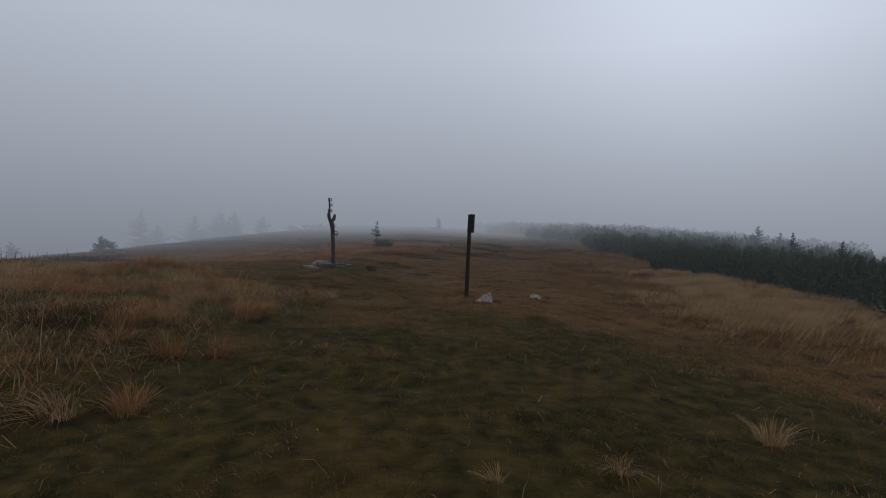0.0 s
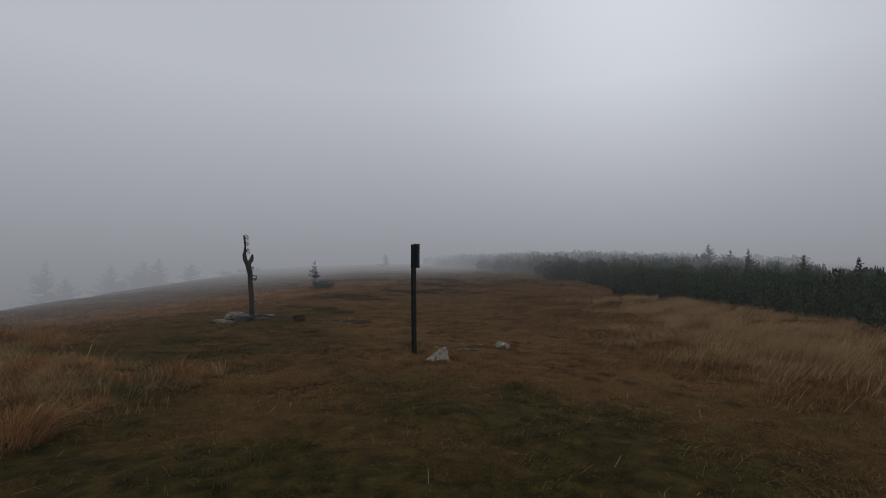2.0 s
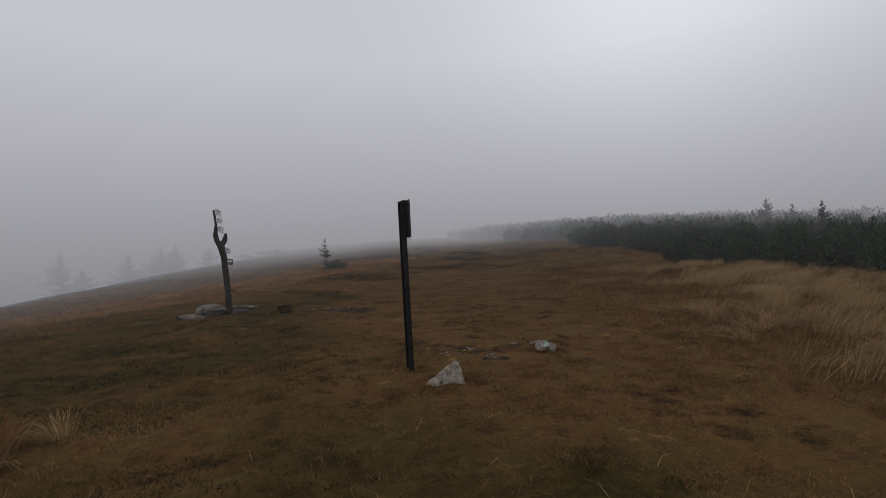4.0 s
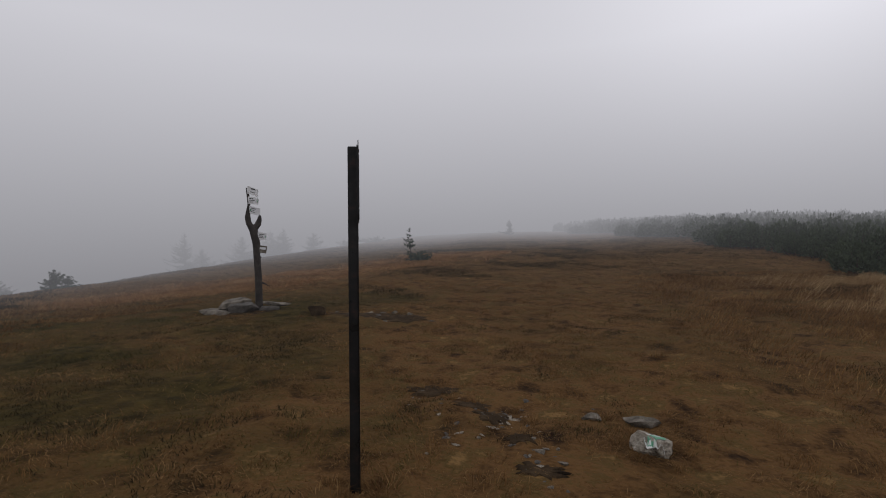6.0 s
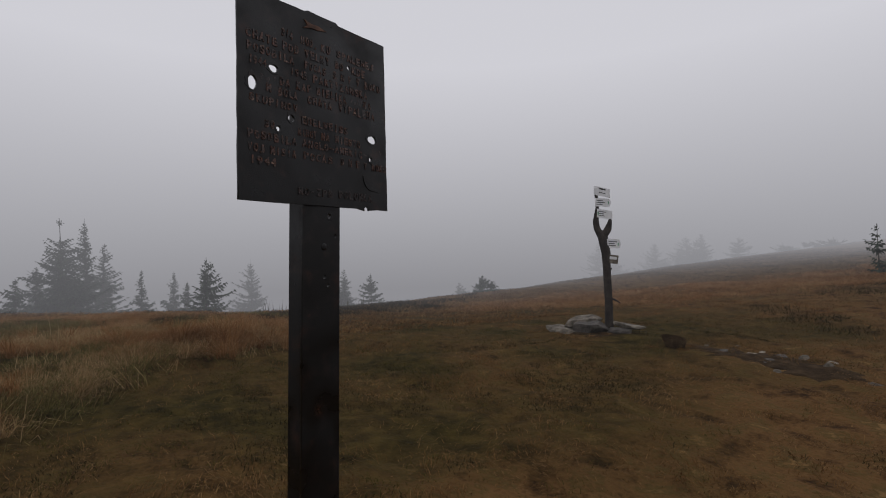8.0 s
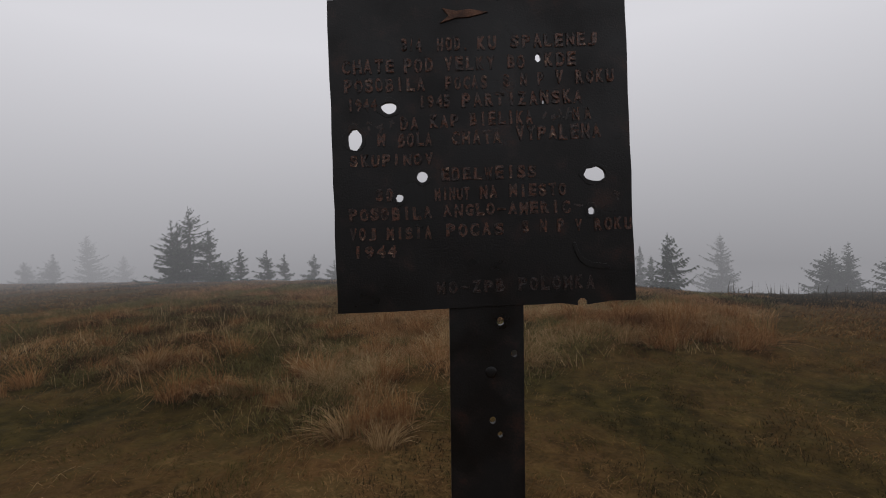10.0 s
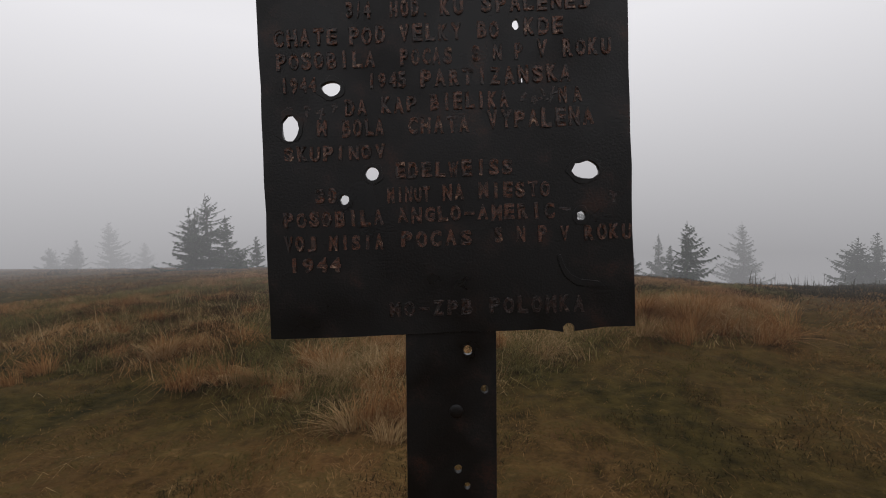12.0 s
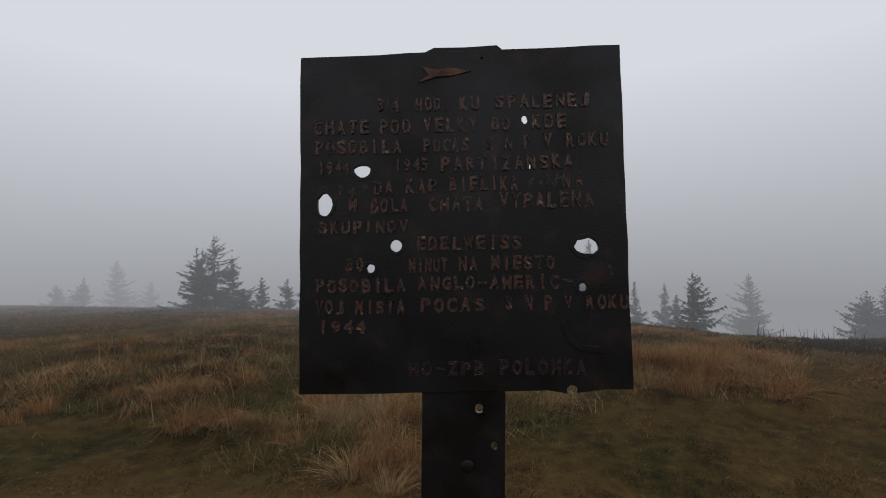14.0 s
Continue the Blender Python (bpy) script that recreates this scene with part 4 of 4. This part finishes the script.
def build_direction_boards():
    d = Vector((-0.11, 0.994, 0)).normalized()
    face = Vector((d.y, -d.x, 0))
    r = random.Random(8)
    rows = [(-0.285, 2.34, -0.14, 0.34, 0.155, 3, -1), (-0.265, 2.14, -0.13, 0.35, 0.145, -2, 1), (-0.25, 1.94, -0.10, 0.36, 0.15, 3, -1), (-0.07, 1.41, -0.02, 0.40, 0.15, 2, 1)]
    for k, (side, up, u0, u1, h, tilt, point) in enumerate(rows):
        base = TREE + Vector(tree_point(side, up, 0)[:3]) + face * 0.065
        m = Matrix(((d.x, 0, face.x, base.x), (d.y, 0, face.y, base.y), (0, 1, 0, base.z), (0, 0, 0, 1))) @ Matrix.Rotation(radians(-tilt), 4, "Z")
        root = new("direction_board")
        root.matrix_basis = m
        tagged(root, "white enamel trail board with black lettering", "sign", "direction boards")
        tipx = 0.06
        shape = [(u0, -h / 2), (u1 - (tipx if point > 0 else 0), -h / 2), (u1, 0) if point > 0 else (u1, -h / 2 + 0.001), (u1 - (tipx if point > 0 else 0), h / 2), (u0, h / 2)]
        if k == 0:
            shape = [(u0, -h / 2), (u1, -h / 2), (u1, h / 2), (u0, h / 2)]
        plate("panel", [shape], 0.0035, M_WHITE, root, Matrix.Identity(4), 0.001)
        bars = [(0.05, 0.2, 0.026), (-0.02, 0.1, 0.014)] if k == 0 else [(0.035, -0.3, 0.013), (0.0, -0.34, 0.013), (-0.035, -0.28, 0.013)]
        for v, s, t in bars:
            bm = bmesh.new()
            a, b = (u0 + 0.14, u1 - 0.14) if k == 0 else (u0 + 0.03, u0 + 0.24 + r.uniform(-0.05, 0.05))
            bmesh.ops.create_cube(bm, size=1, matrix=Matrix.Translation(((a + b) / 2, v, 0.0052)) @ Matrix.Diagonal((b - a, t, 0.0016, 1)))
            part("print_line", bm, M_INK, root)
        bm = bmesh.new()
        e = u1 - 0.09 if point > 0 else u0 + 0.02
        if k:
            bmesh.ops.create_cube(bm, size=1, matrix=Matrix.Translation((e, -0.005, 0.0052)) @ Matrix.Diagonal((0.03, 0.05, 0.0016, 1)))
            part("trail_mark", bm, M_GREENPAINT, root, "green trail mark")
        bm = bmesh.new()
        bmesh.ops.create_cube(bm, size=1, matrix=Matrix.Translation((0, 0, -0.022)) @ Matrix.Diagonal((0.05, h * 0.6, 0.036, 1)))
        part("bracket", bm, M_DEADWOOD, root)
    base = TREE + Vector(tree_point(0.10, 1.13, 0)[:3]) + face * 0.03
    box = new("notice_plate")
    box.matrix_basis = Matrix.Translation(base) @ Matrix.Rotation(radians(50), 4, "Z") @ Matrix.Rotation(radians(8), 4, "Y")
    tagged(box, "small grey notice plate on the marker tree", "sign")
    bm = bmesh.new()
    bmesh.ops.create_cube(bm, size=1, matrix=Matrix.Diagonal((0.17, 0.012, 0.15, 1)))
    bmesh.ops.bevel(bm, geom=bm.edges[:], offset=0.003, segments=1, affect="EDGES")
    part("panel", bm, M_ROCK, box)
    bm = bmesh.new()
    bmesh.ops.create_cube(bm, size=1, matrix=Matrix.Translation((0, -0.008, 0.02)) @ Matrix.Diagonal((0.12, 0.004, 0.05, 1)))
    part("print_block", bm, M_WHITE, box)


build_marker_tree()
build_direction_boards()


# ---- spruces ----
def spruce(seed, tall, spread, gappy=0.1, start=0.03, stems=1, whip=0.0, twin=None):
    """A mountain spruce: tapered trunk and uneven, drooping branches with upturned ends, clad in needle sprays. Returns trunks and crown mesh."""
    r = random.Random(seed)
    bark, v, f = [], [], []

    def spray(p, d, size, fat=0.2):
        i = len(v)
        n = Vector((r.gauss(0, 1), r.gauss(0, 1), r.gauss(0, 1))).cross(d)
        n = n.normalized() if n.length > 1e-4 else Vector((0, 0, 1))
        v.extend([tuple(p - d * size * 0.3), tuple(p + n * size * fat), tuple(p + d * size), tuple(p - n * size * fat)])
        f.append((i, i + 1, i + 2, i + 3))

    for s in range(stems):
        turn = r.uniform(0, 6.283)
        away = 0 if s == 0 else spread * r.uniform(0.3, 0.7)
        ox, oy = away * math.cos(turn), away * math.sin(turn)
        T = tall * (1 if s == 0 else r.uniform(0.45, 0.92))
        if twin and s == 1:
            ox, oy, T = twin[0], twin[1], tall * 0.98
        wide = spread * (1 if s == 0 else r.uniform(0.55, 0.8))
        lean = (r.uniform(-0.04, 0.04), r.uniform(-0.04, 0.04))
        wind = r.uniform(0, 6.283)
        bark.append([(ox + lean[0] * T * q, oy + lean[1] * T * q, T * q - 0.15 * (q == 0), 0.014 * T * (1 - q) + 0.005) for q in (0, 0.2, 0.4, 0.6, 0.8, 1.0)])
        q = start
        while q < 0.95:
            q += r.uniform(0.07, 0.145) / T * (1.1 - 0.3 * q)
            if whip and s == 0 and 1 - whip < q < 0.93:
                continue
            rest = 1 - min(q, 1)
            ring = wide * rest ** 0.78 * (0.8 + 0.35 * rest) * r.choice((0.65, 0.9, 1.0, 1.15)) + 0.03
            for b in range(r.randint(5, 8)):
                if r.random() < gappy:
                    continue
                a = r.uniform(0, 6.283)
                L = ring * r.uniform(0.5, 1.15) * (1 + 0.28 * math.cos(a - wind))
                droop = r.uniform(-0.30, 0.05) + 0.55 * q ** 2
                d = Vector((math.cos(a), math.sin(a), droop)).normalized()
                base = Vector((ox + lean[0] * T * q, oy + lean[1] * T * q, T * min(q, 0.99)))
                n = max(2, int(L / 0.040))
                for c in range(n):
                    g = (c + r.random()) / n
                    p = base + d * L * g + Vector((0, 0, 0.25 * L * g ** 2.5))
                    size = r.uniform(0.09, 0.17) * (1.2 - 0.45 * g) * (0.45 + 0.55 * min(1, 2.2 * rest))
                    side = 0.5 if c % 2 else -0.5
                    out = (d + Vector((-d.y, d.x, 0)) * side * r.uniform(0.3, 1.6) + Vector((0, 0, r.gauss(0, 0.15) + 0.2 * g))).normalized()
                    spray(p, out, size, 0.20)
                    if c % 2 == 0:
                        spray(p, Vector((out.x * 0.7, out.y * 0.7, -0.6)).normalized(), size * 1.15, 0.30)
        for c in range(9):
            spray(Vector((ox + lean[0] * T, oy + lean[1] * T, T * (0.92 + 0.012 * c))), Vector((r.gauss(0, 0.4), r.gauss(0, 0.4), 0.8)).normalized(), 0.09 - 0.005 * c, 0.16)
    return bark, mesh_from("crown", v, f, M_NEEDLE)


def plant_spruce(seed, x, y, top, spread, label, **kw):
    """A spruce whose tip stands at height top above the sign's level."""
    z = float(ground(x, y))
    tall = max(0.5, top - z)
    bark, crown = spruce(seed, tall, spread, **kw)
    root = new("spruce")
    root.matrix_basis = Matrix.Translation((x, y, z))
    tagged(root, label, "tree", "spruces in the fog")
    for k, pts in enumerate(bark):
        part("trunk", tube(pts, 7, seed + k, 0.05), M_BARK, root)
    new("crown", crown).parent = root
    return root


def polar(bearing, dist):
    a = radians(bearing)
    return 1.10 - dist * math.sin(a), 10.85 + dist * math.cos(a)


def build_spruces():
    dark = "dark green spruce, hazy in the fog below the crest"
    small = "small young spruce at the edge of the slope"
    far = "spruce almost lost in the thick fog"
    big = [(137.2, 24, 3.3, 1.65, dict(stems=4, gappy=0.3)), (115.7, 25, 3.35, 1.6, dict(stems=1, gappy=0.08)), (108.6, 24, 2.95, 1.5, dict(stems=1, gappy=0.25)),
           (97.2, 23, 3.0, 1.5, dict(stems=5, gappy=0.15, whip=0.22, twin=(-0.12, 0.75))), (94.2, 24, 2.1, 1.0, dict(stems=1)), (85.3, 19, 1.35, 0.95, dict(gappy=0.12)), (80.1, 29, 1.25, 1.75, dict(gappy=0.08)),
           (71.5, 24, 0.55, 1.2, dict(stems=2)), (70.2, 25, 0.70, 0.9, dict()), (67.0, 24, 0.45, 0.8, dict(gappy=0.2))]
    for k, (b, d, top, w, kw) in enumerate(big):
        plant_spruce(300 + k, *polar(b, d), top, w, dark, **kw)
    for k, (b, d, top, w) in enumerate([(132.6, 24, 1.35, 0.6), (129.8, 24, 1.25, 0.6), (128, 25, 1.0, 0.6), (124.9, 25, 0.95, 0.6), (120.3, 24, 1.45, 0.9), (122.5, 26, 0.6, 0.6), (105.6, 23, 1.05, 0.7), (104.0, 24, 0.85, 0.7),
                                        (100.7, 22, 0.75, 0.6), (91.0, 23, 0.9, 0.6), (88.0, 24, 0.8, 0.8), (112.0, 24, 0.6, 0.7), (117.8, 25, 0.5, 0.8), (99.0, 27, 0.9, 0.8), (87.0, 22, 0.4, 0.5), (134.5, 23, 0.9, 0.8)]):
        plant_spruce(330 + k, *polar(b, d), top, w, small, gappy=0.2)
    plant_spruce(360, -18.1, 24.9, 0.25, 0.8, "low bushy spruce on the crest", stems=3)
    plant_spruce(361, -4.77, 32.1, 2.05, 0.62, "thin stunted young spruce on the summit meadow", gappy=0.68, start=0.36)
    plant_spruce(362, -4.2, 32.0, 0.50, 1.0, "low spruce bush beside a stunted young spruce", stems=3, gappy=0.35)
    for k, (b, d, top, w) in enumerate([(145.9, 46, 2.9, 1.7), (148.5, 42, 1.5, 0.9), (150.5, 44, 1.0, 1.0), (143.0, 48, 1.2, 1.4), (56.5, 34, -0.6, 0.9)]):
        plant_spruce(370 + k, *polar(b, d), top, w, far)
    for k, (x, y, top, w) in enumerate([(22.8, 36.5, 3.5, 1.1), (24.2, 36.0, 3.0, 1.0), (20.0, 28.5, 2.7, 0.6), (18.6, 23.0, 2.1, 0.9), (17.2, 19.0, 1.85, 0.8), (21.0, 20.5, 2.1, 0.7)]):
        plant_spruce(350 + k, x, y, top, w, "young spruce rising out of the dwarf pines", gappy=0.2)
    # the far stand to the north-west
    for k, (x, y, top, w) in enumerate([(-32, 50, 2.6, 1.6), (-31, 51, 0.9, 2.4), (-29, 55, 2.2, 2.4), (-27, 57, 2.8, 2.4), (-25.5, 57, 3.0, 2.2), (-23, 59, 2.6, 1.2), (-20, 61, 1.6, 2.4), (-18, 62, 1.6, 2.4), (-16.5, 62, 1.4, 2.0), (-1.7, 66, 4.0, 0.7)]):
        plant_spruce(380 + k, x, y, top, w * (0.9 if w > 2 else 1.2), far, stems=3 if w > 2 else 1)


build_spruces()


# ---- the dwarf-pine thicket ----
def pine_shrub(seed, tall, wide):
    """A mound of dwarf-pine boughs, each ending in an upright candle of needles."""
    r = random.Random(seed)
    v, f, limbs = [], [], []

    def brush(p, out, size, fat):
        q = out.cross(Vector((r.gauss(0, 1), r.gauss(0, 1), r.gauss(0, 1))))
        q = q.normalized() if q.length > 1e-4 else Vector((1, 0, 0))
        i = len(v)
        v.extend([tuple(p - out * size * 0.25), tuple(p + q * size * fat), tuple(p + out * size), tuple(p - q * size * fat)])
        f.append((i, i + 1, i + 2, i + 3))

    for k in range(58):
        a, d = r.uniform(0, 6.283), wide * r.random() ** 0.6
        h = tall * (1 - 0.5 * (d / wide) ** 2) * r.uniform(0.78, 1.0) * (1.12 if r.random() < 0.12 else 1)
        x, y = d * math.cos(a), d * math.sin(a)
        for c in range(17):
            g = c / 16
            b = r.uniform(0, 6.283)
            spread = 0.16 * (1 - g ** 2) + 0.02
            p = Vector((x * (0.75 + 0.25 * g) + spread * math.cos(b), y * (0.75 + 0.25 * g) + spread * math.sin(b), h * (0.12 + 0.80 * g)))
            out = Vector((math.cos(b), math.sin(b), r.uniform(-0.1, 0.8) + 1.4 * g)).normalized()
            brush(p, out, r.uniform(0.13, 0.22) * (1 - 0.4 * g), 0.30)
        for c in range(4):
            brush(Vector((x, y, h * (0.90 + 0.02 * c))), Vector((r.gauss(0, 0.25), r.gauss(0, 0.25), 1)).normalized(), r.uniform(0.09, 0.14), 0.30)
        if k % 12 == 0:
            limbs.append([(x * 0.3, y * 0.3, -0.1, 0.05), (x * 0.7, y * 0.7, 0.25 * h, 0.035), (x, y, 0.8 * h, 0.012)])
    return limbs, mesh_from("crown", v, f, M_PINE)


def build_thicket():
    r = random.Random(91)
    kinds, crowns = [], {}
    for k in range(5):
        limbs, crown = pine_shrub(400 + k, 1.6, 1.0)
        root = new("dwarf_pine")
        tagged(root, "dense dark green dwarf mountain pine shrub", "shrub", "dwarf pine thicket")
        for q, pts in enumerate(limbs[:4]):
            part("stem", tube(pts, 5, q, 0.05), M_BARK, root)
        new("crown", crown).parent = root
        crowns[root] = crown
        kinds.append(root)
    first = {}
    y = 8.0
    spots = []
    while y < 78:
        edge = 12.3 + 0.7 * math.sin(0.45 * y) + (0 if y < 45 else -0.25 * (y - 45))
        gap = 1.25 if y < 40 else 1.9
        depth = 13 if y < 40 else 24
        x = edge
        row = 0
        while x < edge + depth:
            spots.append((x + r.uniform(-0.4, 0.4), y + r.uniform(-0.5, 0.5), 1.0 if row else 0.8, gap / 1.25))
            x += gap * (1 + 0.06 * row)
            row += 1
        y += gap
    far = []
    low = lambda y: 0.87 - 0.07 * float(step_in(y, 18, 24)) + 0.12 * float(step_in(y, 30, 46))  # shrub heights, scaled along y so that the skyline fits the camera's view
    for x, y, s, big in spots:
        src = r.choice(kinds)
        if y > 38 or x > 22:
            far.append((x, y, s * r.uniform(0.85, 1.12) * low(y), big, r.uniform(0, 6.28), crowns[src]))
            continue
        k = s * r.uniform(0.85, 1.12) * low(y)
        m = Matrix.Translation(on_ground(x, y)) @ Matrix.Rotation(r.uniform(0, 6.28), 4, "Z") @ Matrix.Diagonal((k * big, k * big, k, 1))
        if src in first:
            copy_thing(src, m)
        else:
            first[src] = m
    for src, m in first.items():
        src.matrix_basis = m
    co_all, faces, base = [], [], 0
    for x, y, k, big, turn, me in far:
        co = np.zeros(len(me.vertices) * 3)
        me.vertices.foreach_get("co", co)
        co = co.reshape(-1, 3) * (k * big, k * big, k)
        c, q = math.cos(turn), math.sin(turn)
        co_all.append(np.stack([co[:, 0] * c - co[:, 1] * q + x, co[:, 0] * q + co[:, 1] * c + y, co[:, 2] + float(ground(x, y))], -1))
        faces.append(np.arange(len(co)).reshape(-1, 4) + base)
        base += len(co)
    me = mesh_from("far_thicket", np.concatenate(co_all).tolist(), np.concatenate(faces).tolist(), M_PINE)
    tagged(new("far_thicket", me), "dwarf pine thicket fading into the fog", "shrubs", kind="stuff")


build_thicket()
